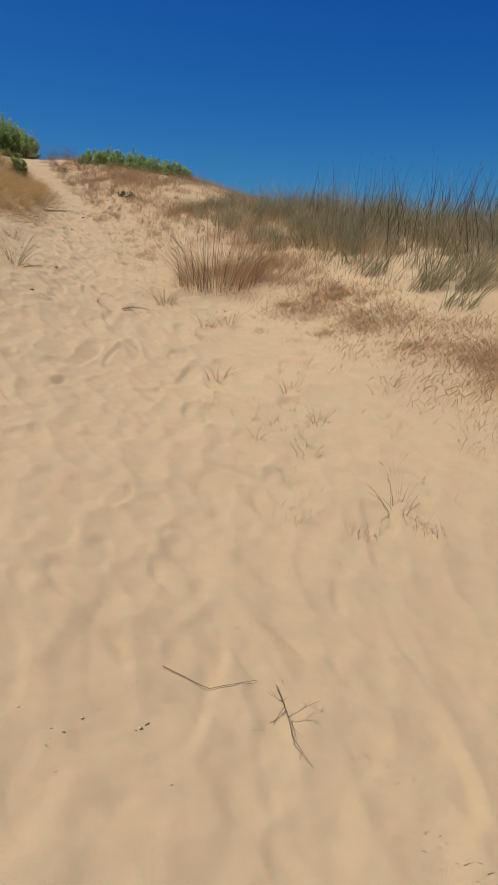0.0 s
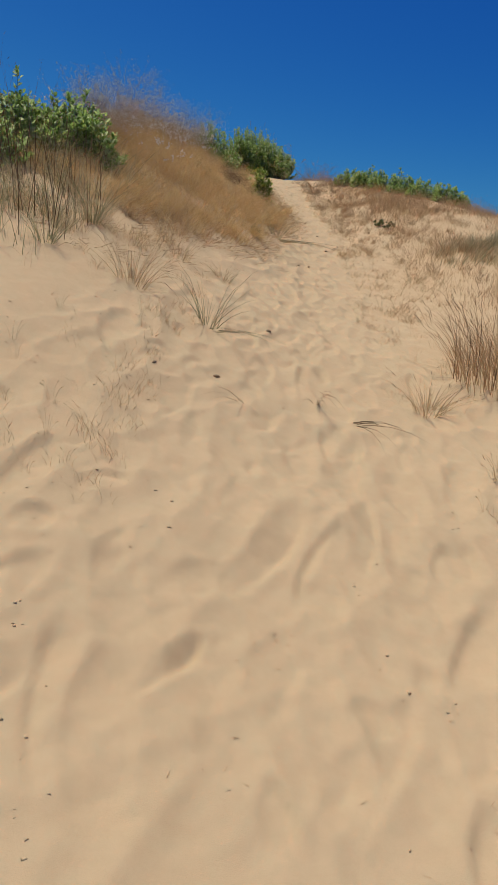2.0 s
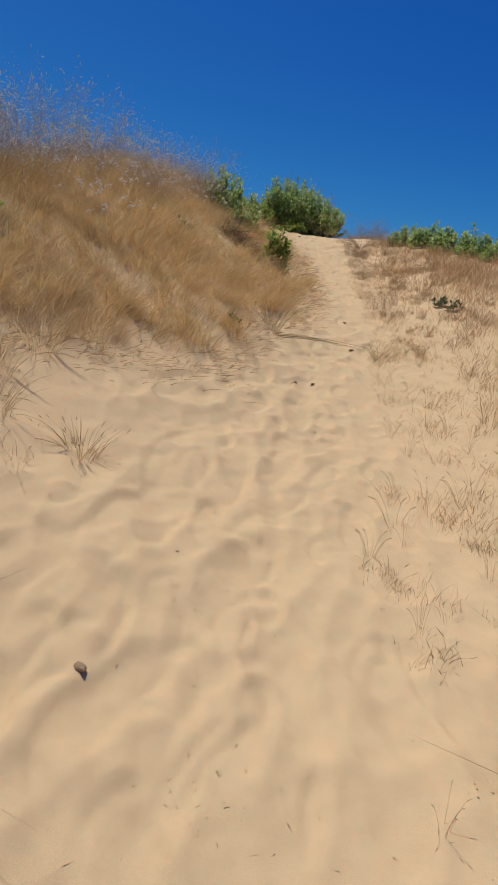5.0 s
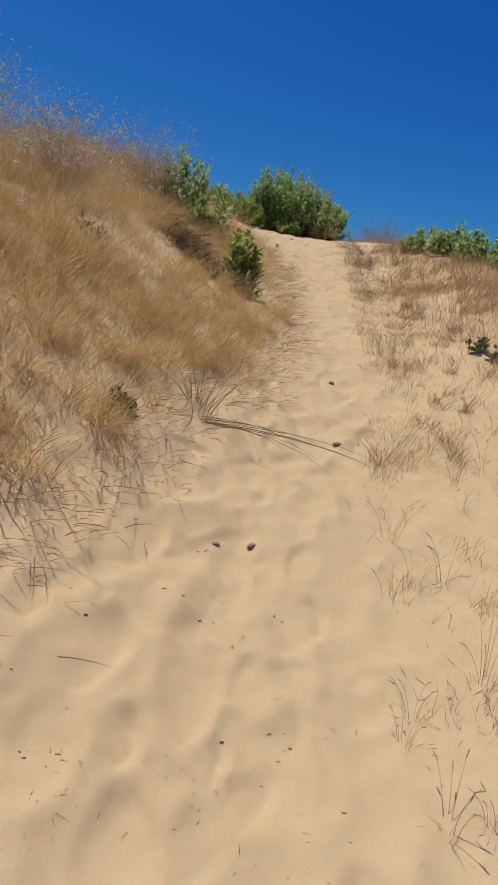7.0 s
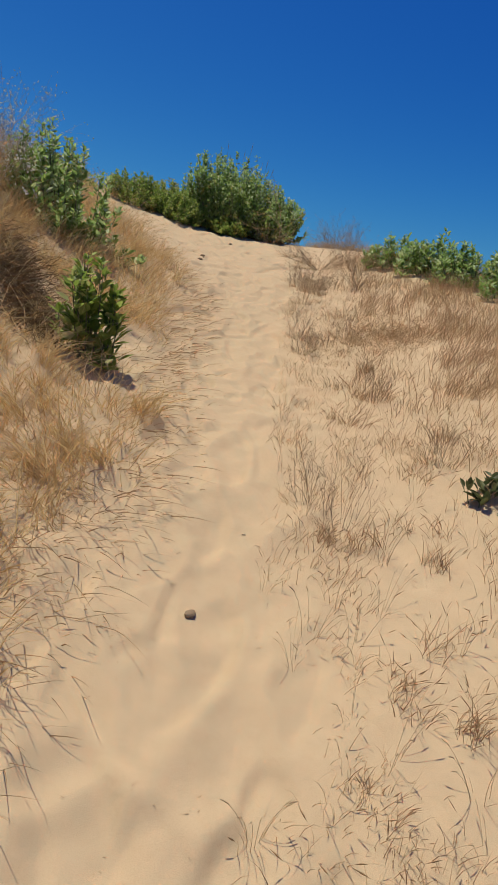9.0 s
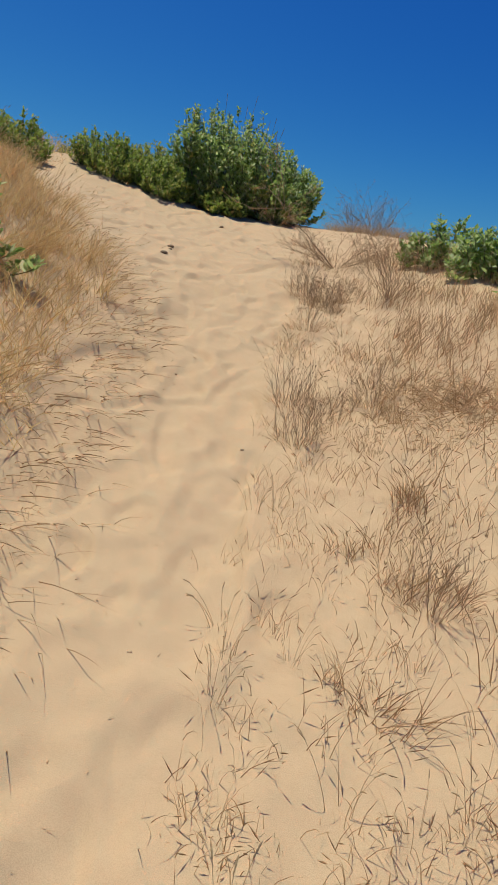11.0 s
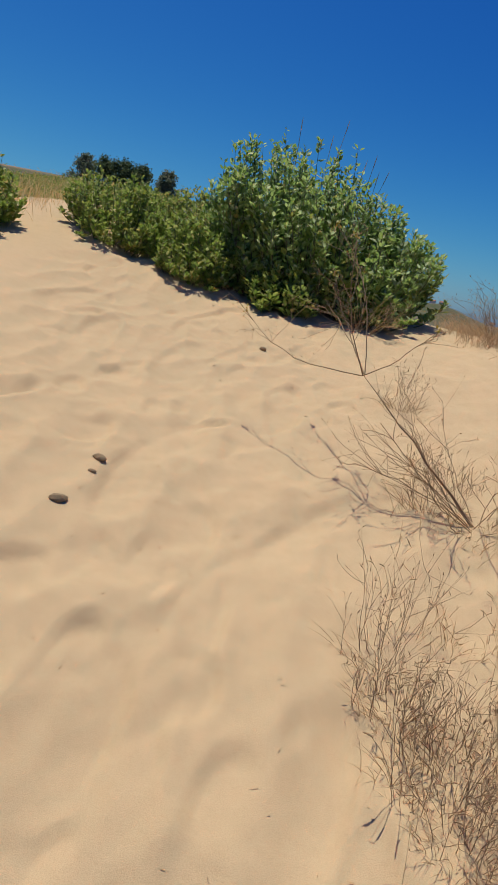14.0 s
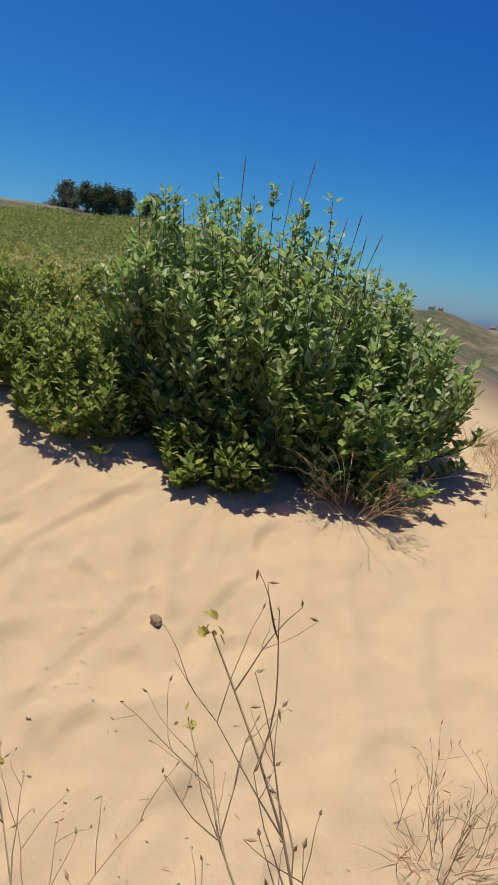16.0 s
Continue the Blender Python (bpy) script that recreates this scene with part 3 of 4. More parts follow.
u, v, lean, vigour = tussocks(3000, 9.3, 19.2, lambda a, b: np.maximum(bank_inner(a, b), 0.75 * (a < np.interp(b, BANK_V, BANK_U) - 0.25) * (b < 13.2)), -4.6, -0.1, 44, 0.13)
grass_mass("bank_grass", u, v, rng.uniform(0.13, 0.34, len(u)) * vigour, RUSSET, "thick dry tawny wild grass in tussocks on the dune bank", 0.75, 0.0036, 0.45, True, 0.3, lean, 0.25)
u, v = region(30000, 9.3, 19.2, bank_inner, -5.5, -0.1)
grass_mass("bank_low_grass", u, v, rng.uniform(0.05, 0.16, len(u)), FAWN, "short dead grass between the tussocks on the bank", 1.3, 0.0034, 0.5, None, 0, (0.3, -0.25, 0), 0.2)
u, v = region(11000, 9.3, 19.2, bank_inner, -4.0, -0.1)
grass_mass("bank_seed_grass", u, v, rng.uniform(0.25, 0.46, len(u)), STRAW, "dry straw-coloured seeding grass standing on the dune bank", 0.5, 0.0026, 0.5, True, 0.9)

# straw grass and fallen blades at the foot of the bank
u, v, lean, vigour = tussocks(420, 8.2, 11.2, lambda a, b: np.clip((-1.15 - a) / 0.4, 0, 1) * np.clip(clumpy(a, b, 1.2) * 1.4 - 0.1, 0.08, 1), -4.6, -1.0, 34, 0.10)
grass_mass("foot_grass", u, v, rng.uniform(0.10, 0.30, len(u)) * vigour, STRAW, "straw-coloured grass clumps at the foot of the bank", 0.7, 0.0032, 0.5, True, 0.2, lean, 0.3)
u, v = region(3600, 8.0, 11.4, lambda a, b: np.clip((-1.0 - a) / 0.5, 0, 1) * clumpy(a, b, 1.4), -4.4, -1.0)
grass_mass("fallen_blades", u, v, rng.uniform(0.06, 0.22, len(u)), DEADBRUSH, "brown fallen grass blades on the sandy bank foot", 1.8, 0.0034, 0.4, None, 0, (1.0, -0.6, -0.5), 0.1)

# the dark dead brush under the broken edge of the bank
n = 2600
f = rng.uniform(0, 1, n)
v = 15.15 + 0.75 * f + rng.normal(0, 0.09, n)
u = -5.05 - 0.95 * f + rng.normal(0, 0.10, n) - trail_x(v)
grass_mass("dark_brush", u, v, rng.uniform(0.08, 0.28, n), DARKSTALK, "tangle of dark brown dead brush along the broken bank", 1.9, 0.005, 0.7, None, 0, (0.35, -0.5, 0), 0.45)

# blades that spill from the bank on to the sand
v = rng.uniform(9.5, 18.6, 2400)
u = np.interp(v, BANK_V, BANK_U) + rng.normal(-0.02, 0.13, 2400)
grass_mass("spilled_grass", u, v, rng.uniform(0.05, 0.16, 2400), DEADBRUSH, "brown dry grass drooping over the sand edge", 1.6, 0.0035, 0.6, None, 0, (0.9, -0.45, -0.3), 0.1)


# the fawn grass on the other side of the trail
def fawn(u, v):
    edge = np.interp(v, (7, 9, 12, 15, 16.5, 18, 20.3, 21.5), (2.4, 1.6, 1.35, 1.15, 0.95, 0.75, 0.7, 0.9))
    return np.clip((u - edge) / 0.9, 0, 1) * np.clip(clumpy(u, v, 1.1) * 1.3 - 0.15, 0, 1) * np.clip((5.2 - u) / 1.5, 0, 1)


u, v = region(110000, 8.5, 21.3, fawn, 0.6, 5.0)
grass_mass("fawn_grass", u, v, rng.uniform(0.05, 0.22, len(u)), FAWN, "pale fawn dry grass in patches on the dune", 0.6, 0.003, 0.35, True, 0.35)


# rusty clumps with fine seed heads between the foxtails
u, v, lean, vigour = tussocks(420, 12.0, 18.8, lambda a, b: np.clip((a - np.interp(b, (12, 15, 17, 18.8), (0.75, 0.6, 0.5, 0.45))) / 0.3, 0, 1) * np.clip(clumpy(a, b, 1.5) * 1.5 - 0.25, 0, 1) * np.interp(b, (12, 14, 15), (0.25, 0.6, 1)), 0.4, 2.8, 34, 0.075)
grass_mass("rusty_grass", u, v, rng.uniform(0.05, 0.19, len(u)) * vigour, DEADBRUSH, "rusty brown clumps of fine dry grass in sand", 0.65, 0.0024, 0.35, True, 0.3, lean * 0.5, 0.15)


# browner stems among it towards the crest
u, v = region(9000, 15.8, 20.6, fawn, 0.7, 3.6)
grass_mass("brown_grass", u, v, rng.uniform(0.10, 0.30, len(u)), DEADBRUSH, "brown upright dead stems among the fawn grass", 0.4, 0.003, 0.25, True, 0.4, (0.03, 0, 0), 0.1)


# low brown mats and grey-green dune grass near the foot
v = rng.uniform(3.8, 9.6, 170)
u = np.interp(v, (4, 5, 6, 7.4, 8.5, 10), (2.9, 2.75, 2.45, 2.3, 2.2, 2.0)) + 0.2 + rng.normal(0, 0.3, 170)
n = rng.integers(40, 260, 170)
r = np.repeat(rng.uniform(0.05, 0.2, 170), n)
u, v = np.repeat(u, n) + rng.normal(0, 1, n.sum()) * r, np.repeat(v, n) + rng.normal(0, 1, n.sum()) * r
grass_mass("grass_mat", u, v, rng.uniform(0.03, 0.12, len(u)), FAWN, "low brown mat of dead grass on sand", 1.2, 0.003, 0.4, None, 0)


def dune_grass(u, v):
    return np.clip((u - np.interp(v, (4.5, 5.8, 6.5, 8.6, 10.1, 13), (3.6, 3.25, 3.2, 3.0, 2.4, 1.9))) / 0.4, 0, 1) * np.clip(clumpy(u, v, 1.7) * 1.5 - 0.15, 0, 1) * np.clip((8.5 - u) / 2, 0, 1)


u, v, lean, vigour = tussocks(1700, 4.5, 14, dune_grass, 1.8, 8.0, 44, 0.16)
grass_mass("dune_grass", u, v, rng.uniform(0.2, 0.7, len(u)) * vigour * np.interp(u, (2.2, 3.4, 4.5), (0.5, 0.85, 1.15)), MARRAM, "tall grey-green dune grass in clumps on the ridge", 0.5, 0.005, 0.3, None, 0, lean * 0.7, 0.12)
u, v, lean, vigour = tussocks(420, 4.5, 14, dune_grass, 1.8, 8.0, 30, 0.13)
grass_mass("dune_straw", u, v, rng.uniform(0.15, 0.55, len(u)) * vigour, STRAW, "bleached dead blades among the dune grass", 0.7, 0.0045, 0.4, None, 0, lean, 0.2)
u, v = region(1800, 5, 12, lambda a, b: dune_grass(a, b) * np.clip((a - 3.2) / 1.2, 0.08, 1), 2.8, 7.0)
grass_mass("dune_grass_spikes", u, v, rng.uniform(0.55, 1.05, len(u)), DARKSTALK, "dark flowering spikes of tall dune grass", 0.2, 0.008, 0.1, True, 1.0, (0.14, 0, 0), 0.0)

# tall green grass and spikes in front of the shrubs on the bank
u, v = region(6500, 7.4, 10.9, lambda a, b: np.clip(clumpy(a, b, 1.2) * 1.3 - 0.2, 0, 1) * np.clip((-1.95 - a) / 0.4, 0, 1), -4.4, -1.95)
grass_mass("bank_green_grass", u, v, rng.uniform(0.2, 0.55, len(u)), MARRAM, "tall green and straw grass on the bank", 0.4, 0.0045, 0.3, None, 0, (0.08, 0, 0), 0.1)
u, v = region(110, 7.7, 9.6, lambda a, b: 0.7 + 0 * a, -3.0, -2.0)
grass_mass("bank_spikes", u, v, rng.uniform(0.5, 1.25, len(u)), DARKSTALK, "dark grass spikes standing above the shrubs", 0.2, 0.007, 0.1, True, 1.0, (0.1, 0, 0), 0.0)
# wispy pale stalks along the top of the bank
u, v = region(11000, 10.9, 17.6, lambda a, b: np.clip((-1.9 - a) / 0.8, 0, 1) * np.clip(clumpy(a, b, 1.1) * 1.5 - 0.25, 0, 1), -4.6, -1.9)
grass_mass("bank_wisps", u, v, rng.uniform(0.15, 0.45, len(u)), DEADBRUSH, "wispy pale dry stalks on the bank top", 0.45, 0.0022, 0.3, True, 0.5, (0.06, 0, 0), 0.1)
# dry grass at the far end of the crest
u, v = region(7000, 22.4, 24.4, lambda a, b: np.clip((a - 0.5) / 0.3, 0, 1) * np.clip(clumpy(a, b, 1.5) * 1.5 - 0.1, 0, 1), 0.1, 2.4)
grass_mass("crest_grass", u, v, rng.uniform(0.06, 0.22, len(u)), FAWN, "brown dry grass on the crest beside the bush", 0.7, 0.003, 0.35, True, 0.3)
# thin stalks standing out of the bush
def bush_stalks():
    s = Shape()
    heads = Shape()
    for k in range(8):
        x, y = -7.85 + 0.10 * k + rng.normal(0, 0.05), 22.85 - 0.01 * k + rng.normal(0, 0.12)
        h = rng.uniform(1.0, 1.4) - 0.035 * k
        f = np.linspace(0, 1, 6)[:, None]
        line = np.array((x, y, float(ground_z(x, y)) - 0.02)) + np.array((rng.uniform(-0.05, 0.28), rng.uniform(-0.1, 0.1), h)) * f + np.array((0.05, 0, 0)) * f * f
        tube(s, line, 0.004, 0.0022, 4)
        d = unit(line[-1] - line[-2])
        tube(heads, line[-1] + d * np.linspace(-0.02, 0.10, 5)[:, None], np.array((0.002, 0.0035, 0.004, 0.003, 0.001)), 0, 4)
    stuff(s.make("bush_stalks", MARRAM), "thin grass stalks standing through the bush", "grass")
    stuff(heads.make("bush_seed_heads", STRAW), "slim straw seed heads above the bush", "grass")


bush_stalks()

# tawny grass where the trail leaves the crest
u, v = region(2600, 20.9, 23.4, lambda a, b: np.exp(-((a + 3.75) / 0.5) ** 2 - ((b - 22.0) / 0.7) ** 2), -5.2, -2.6)
grass_mass("crest_tawny_grass", u, v, rng.uniform(0.15, 0.4, len(u)), RUSSET, "tawny dry grass where the trail leaves the crest", 0.5, 0.0035, 0.35, True, 0.4)

# leafy shrubs
shrub("bush", -7.40, 22.67, 1.06, 0.80, 1.13, 330, 0.058, "large grey-green leafy bush at the dune crest", LEAF, radians(38), LEAF_YELLOW, loose=300, per_shoot=62, fill=1.0, skew=0.24, stray=0.16)
shrub("low_shrub", -8.2, 21.95, 0.62, 0.42, 0.45, 110, 0.042, "low green leafy shrub at the edge of sand", LEAF_FRESH, -0.35, LEAF_YELLOW)
shrub("low_shrub", -8.95, 21.85, 0.6, 0.45, 0.52, 110, 0.042, "low green leafy shrub beside weeds", LEAF_FRESH, -0.35, LEAF_YELLOW)
shrub("foot_shrub", -7.36, 22.0, 0.34, 0.24, 0.34, 46, 0.05, "yellowing leafy shoots at the foot of the bush", LEAF_FRESH, radians(-30), LEAF_YELLOW)
shrub("foot_shrub", -7.82, 22.12, 0.34, 0.26, 0.42, 46, 0.048, "low green leafy shoots beside the large bush", LEAF, radians(-30), LEAF_YELLOW)
shrub("foot_shrub", -6.86, 22.36, 0.28, 0.24, 0.36, 40, 0.05, "low green leafy shoots at the edge of the bush", LEAF, radians(20), LEAF_YELLOW)
shrub("low_shrub", -8.8, 22.9, 0.7, 0.6, 0.5, 90, 0.05, "low yellowing green shrub among weeds", LEAF_YELLOW, 0.3, LEAF_YELLOW)
shrub("round_shrub", -9.45, 20.72, 0.44, 0.42, 0.55, 60, 0.055, "green leafy shrub beside the sandy trail", LEAF_FRESH, 0, LEAF_YELLOW)
for k, (x, y, h) in enumerate(((-4.3, 20.25, 0.38), (-3.85, 19.85, 0.42), (-3.35, 19.5, 0.42), (-2.85, 19.05, 0.42), (-2.3, 18.5, 0.4), (-1.75, 17.8, 0.36))):
    shrub("crest_shrub", x, y, 0.42, 0.3, h, 40, 0.055, "dark green leafy shrub behind dry grass", LEAF, group="shrubs along the crest", fill=0.6, stray=0.4, per_shoot=40)
for x, y, h in ((-5.4, 10.45, 0.6), (-5.75, 9.85, 0.6), (-5.7, 9.1, 0.58)):
    shrub("bank_shrub", x, y, 0.5, 0.45, h, 64, 0.07, "green leafy shrub on top of the bank", LEAF, group="shrubs on the bank", fill=0.6, stray=0.4, per_shoot=40)
shrub("bank_top_shrub", -6.3, 16.9, 0.6, 0.45, 0.72, 60, 0.055, "green shrub mixed with dry stalks", LEAF)
shrub("small_bush", -4.8, 15.3, 0.18, 0.16, 0.55, 22, 0.07, "small upright dark green bush by the trail", LEAF_FRESH, per_shoot=26, stray=0.3, fan=0.6, fill=0.6)
for x, y, k in ((-2.66, 15.16, 1.0), (-2.45, 15.0, 1.0), (-3.8, 12.27, 0.75), (-5.25, 13.74, 1.2)):
    shrub("seedling", x, y, 0.075 * k, 0.07 * k, 0.14 * k, 5, 0.05 * k, "small dark green leafy seedling in sand", LEAF_DARK, per_shoot=12, category="seedling", fan=0.8)


def green_field():
    n = 76000
    x, y = rng.uniform(-34, -7.9, n), rng.uniform(20.6, 50, n)
    d = np.hypot(x + 8, y - 22)
    keep = (rng.uniform(0, 1, n) < np.clip(6.0 / (d + 0.6), 0.3, 1)) & ((x + 6.2) * 0.75 + (y - 24.6) * 0.66 < -0.8) & (y > 21.75 - 0.42 * (x + 8.2))
    x, y = x[keep], y[keep]
    n = len(x)
    s = Shape()
    for _ in range(7):
        at = np.column_stack((x, y, ground_z(x, y) + rng.uniform(0.02, 0.45, n) * (0.6 + 0.4 * np.sin(1.3 * x) * np.sin(1.1 * y)))) + rng.normal(0, 0.05, (n, 3)) * (1, 1, 0.2)
        leaves(s, at, rng.normal(0, 1, (n, 3)) + (0, 0, 0.6), rng.uniform(0.022, 0.042, n) * (1 + 0.07 * np.hypot(x + 8, y - 22)), 1.0, rng.normal(0, 0.7, (n, 3)) + (0.2, -0.3, 0.5))
    return stuff(s.make("green_weeds", LEAF_YELLOW), "low yellow-green leafy weeds covering the dune top", "weeds")


green_field()

# single clumps along the trail
tuft("gap_tuft", -8.12, 22.4, 0.5, 0.16, 170, "yellowed dry grass tuft between two shrubs", STRAW, PETAL, 0.3, 0.5, 0.005, 0.3)
tuft("foot_tuft", -6.78, 22.2, 0.42, 0.05, 46, "pale dry grass blades at the foot of the bush", STRAW, None, 0, 1.0, 0.0035, 0.5)
tuft("tall_clump", -0.36, 8.7, 0.66, 0.5, 820, "large tawny clump of dry grass with dark spikes", DEADBRUSH, TWIG, 0.3, 0.6, 0.004, 0.3)
tuft("spike_clump", -0.4, 8.7, 0.95, 0.5, 22, "stiff dark grass spikes standing in the tawny clump", DARKSTALK, DARKSTALK, 1.0, 0.15, 0.009, 0.05, litter=False)
for x, y, h, n in ((-0.43, 7.01, 0.22, 40), (-0.21, 7.09, 0.2, 36), (-0.26, 5.56, 0.16, 30), (1.05, 5.03, 0.15, 24), (0.31, 5.13, 0.16, 20), (0.46, 4.6, 0.14, 26), (0.37, 4.19, 0.14, 16), (0.82, 3.58, 0.24, 18),
                   (-3.27, 7.98, 0.46, 80), (-3.11, 9.46, 0.2, 60), (-0.94, 7.85, 0.32, 80), (-1.6, 11.96, 0.26, 40), (-2.77, 13.17, 0.14, 60), (-3.5, 9.3, 0.3, 50), (-3.75, 9.57, 0.32, 60), (-3.85, 10.0, 0.3, 60)):
    tuft("dry_tuft", x, y, h, 0.05 + h * 0.15, n, "small dry straw-coloured grass tuft in sand", STRAW, TWIG, 0.3, group="dry tufts on the sand")
for x, y, h, n in ((-4.13, 8.78, 0.62, 90), (-3.99, 7.88, 0.45, 60), (-2.62, 7.96, 0.58, 30), (-3.67, 12.75, 0.45, 40), (-4.3, 8.4, 0.5, 50)):
    tuft("green_tuft", x, y, h, 0.08, n, "long-bladed green and straw grass tuft", MARRAM, DARKSTALK, 0.06, 0.75, 0.0045, 0.35, "long-bladed tufts")
tuft("spider_tuft", -1.60, 7.42, 0.36, 0.02, 10, "dark dead grass blades splayed down the sand slope", DARKSTALK, None, 0, 0.7, 0.005, 0.5, droop=0.5, litter=False, lean=(0.1, -1.4, 0.3))
tuft("spider_tuft", -1.32, 7.3, 0.40, 0.03, 9, "dead grass blades lying flat on sand", DARKSTALK, None, 0, 1.2, 0.0045, 0.4, droop=0.4, litter=False, lean=(1.5, -0.6, -0.5))
tuft("spider_tuft", -1.95, 7.02, 0.32, 0.02, 4, "dark dead grass blades splayed down the sand slope", DARKSTALK, None, 0, 0.6, 0.004, 0.5, droop=0.4, litter=False, lean=(-0.3, -1.3, 0.1))
tuft("fallen_tuft", -2.55, 7.9, 0.48, 0.04, 12, "long dry grass blades lying across the sand", MARRAM, None, 0, 0.5, 0.004, 0.3, droop=0.25, litter=False, lean=(2.2, -0.5, -0.55))
tuft("fallen_tuft", -3.6, 12.7, 0.85, 0.04, 12, "long dry grass blades lying across the sand", MARRAM, None, 0, 0.6, 0.004, 0.25, droop=0.15, litter=False, lean=(2.4, 0.2, -0.85))


def foxtail(h, count, bushy):
    """A sparse wild grass: a few thin stalks, each with its nodding seed head, and fine blades at the foot."""
    e = new("foxtail")
    tagged(e, "wispy dry foxtail grass standing in sand", "grass tuft", "sparse foxtails")
    out, tip = grass_lines(count, 0.28, 1.0)
    ln = 1.2 * h * rng.uniform(0.6, 1.15, count)
    for k in range(count):
        s = Shape()
        root = out[k] * rng.uniform(0.005, 0.045)
        f = np.linspace(0, 1, 5)[:, None]
        line = root + tip[k] * ln[k] * f + out[k] * ln[k] * 0.22 * f ** 2 - np.array([0, 0, 0.12 * ln[k]]) * f ** 3
        tube(s, line, 0.0012, 0.0007, 3)
        st = s.make("stalk", STRAW, e)
        s = Shape()
        d = unit(line[-1] - line[-2] + out[k] * 0.02)
        along = line[-1] + d * np.linspace(-0.012, 0.03, 8)[:, None] - np.array([0, 0, 0.008]) * np.linspace(0, 1, 8)[:, None] ** 2
        tube(s, along, np.array((0.0006, 0.0022, 0.0016, 0.0027, 0.0017, 0.0024, 0.0013, 0.0003)), 0, 4)
        s.make("seed_head", STRAW if k % 3 else TWIG, st)
    m = bushy
    out, tip = grass_lines(m, 1.1, 1.0)
    s = Shape()
    strips(s, out * rng.uniform(0, 0.05, m)[:, None] - (0, 0, 0.006), tip, h * rng.uniform(0.15, 0.55, m), np.full(m, 0.0022), rng.uniform(0.1, 0.6, m), out, 3, 0.15)
    tagged(s.make("fine_grass", FAWN, e), kind="stuff")
    return e


def foxtails():
    first = [foxtail(h, n, b) for h, n, b in ((0.2, 5, 6), (0.24, 6, 14), (0.16, 5, 26), (0.14, 4, 40), (0.22, 7, 22))]
    spots = []
    for _ in range(2600):
        side = rng.uniform()
        if side < 0.72:
            vv = rng.uniform(8.5, 20.4)
            edge = float(np.interp(vv, (8.5, 9, 12, 15, 17, 19, 20.4), (0.75, 0.55, 0.62, 0.5, 0.35, 0.35, 0.3)))
            uu = edge + abs(rng.normal(0, 0.7))
        elif side < 0.9:
            vv = rng.uniform(5.2, 9.2)
            uu = -0.85 - abs(rng.normal(0, 0.7))
        else:
            vv = rng.uniform(3.5, 8)
            uu = rng.uniform(0.9, 2.5)
        if rng.uniform() < float(clumpy(uu, vv, 1.3)) and all(math.hypot(uu - a, vv - b) > 0.12 for a, b in spots):
            spots.append((uu, vv))
        if len(spots) >= 300:
            break
    for k, (uu, vv) in enumerate(spots):
        x = float(trail_x(vv)) + uu
        m = pose(x, vv, float(ground_z(x, vv)) - 0.012, rng.uniform(-8, 8), rng.uniform(-8, 8), rng.uniform(0, 360)) @ Matrix.Scale(rng.uniform(0.6, 1.0) * (0.75 if uu < 0 or vv < 8 else 1.0), 4)
        c = first[k % 5]
        if k < 5:
            c.matrix_basis = m
        else:
            copy_thing(c, m)


foxtails()


def fine_grass():
    """Short wisps between the foxtails, too fine to count."""
    us, vs = [], []
    while len(us) < 300:
        if rng.uniform() < 0.75:
            vv = rng.uniform(9, 20.6)
            uu = float(np.interp(vv, (8.5, 9, 12, 15, 17, 19, 20.4), (0.8, 0.6, 0.65, 0.5, 0.38, 0.38, 0.35))) + abs(rng.normal(0, 0.75))
        elif rng.uniform() < 0.7:
            vv, uu = rng.uniform(5.2, 9.4), -0.8 - abs(rng.normal(0, 0.8))
        else:
            vv, uu = rng.uniform(3.3, 8), rng.uniform(0.6, 2.6)
        if rng.uniform() < float(clumpy(uu, vv, 1.3)):
            us.append(uu)
            vs.append(vv)
    n = rng.integers(6, 60, len(us))
    u, v = np.repeat(us, n), np.repeat(vs, n)
    u, v = u + rng.normal(0, 0.05, len(u)), v + rng.normal(0, 0.05, len(v))
    grass_mass("fine_grass", u, v, rng.uniform(0.02, 0.12, len(u)), FAWN, "fine dry brown wisps of grass in the sand", 0.5, 0.002, 0.3, True, 0.12)


fine_grass()

dead_brush("straw_brush", -4.45, 19.2, 0.3, 0.34, 30, "tan dead upright brush with fine twigs", TWIG)
dead_brush("grey_brush", -5.95, 22.75, 0.3, 0.3, 26, "grey leafless twiggy shrub on the crest")
dead_brush("grey_brush", -5.5, 22.1, 0.28, 0.28, 24, "grey leafless twiggy shrub on the crest")
for x, y, r, h in ((-6.0, 12.2, 0.5, 0.55), (-5.75, 11.5, 0.45, 0.5), (-6.3, 13.4, 0.5, 0.5), (-6.1, 14.4, 0.4, 0.5), (-6.6, 16.3, 0.4, 0.45)):
    dead_brush("pale_brush", x, y, r, h, 85, "pale dry twiggy shrub with fluffy seed heads on the bank", GREYBRUSH, fluff=1)
dead_brush("foot_brush", -6.68, 22.12, 0.26, 0.16, 20, "pale dry twigs at the foot of the bush", STRAW)


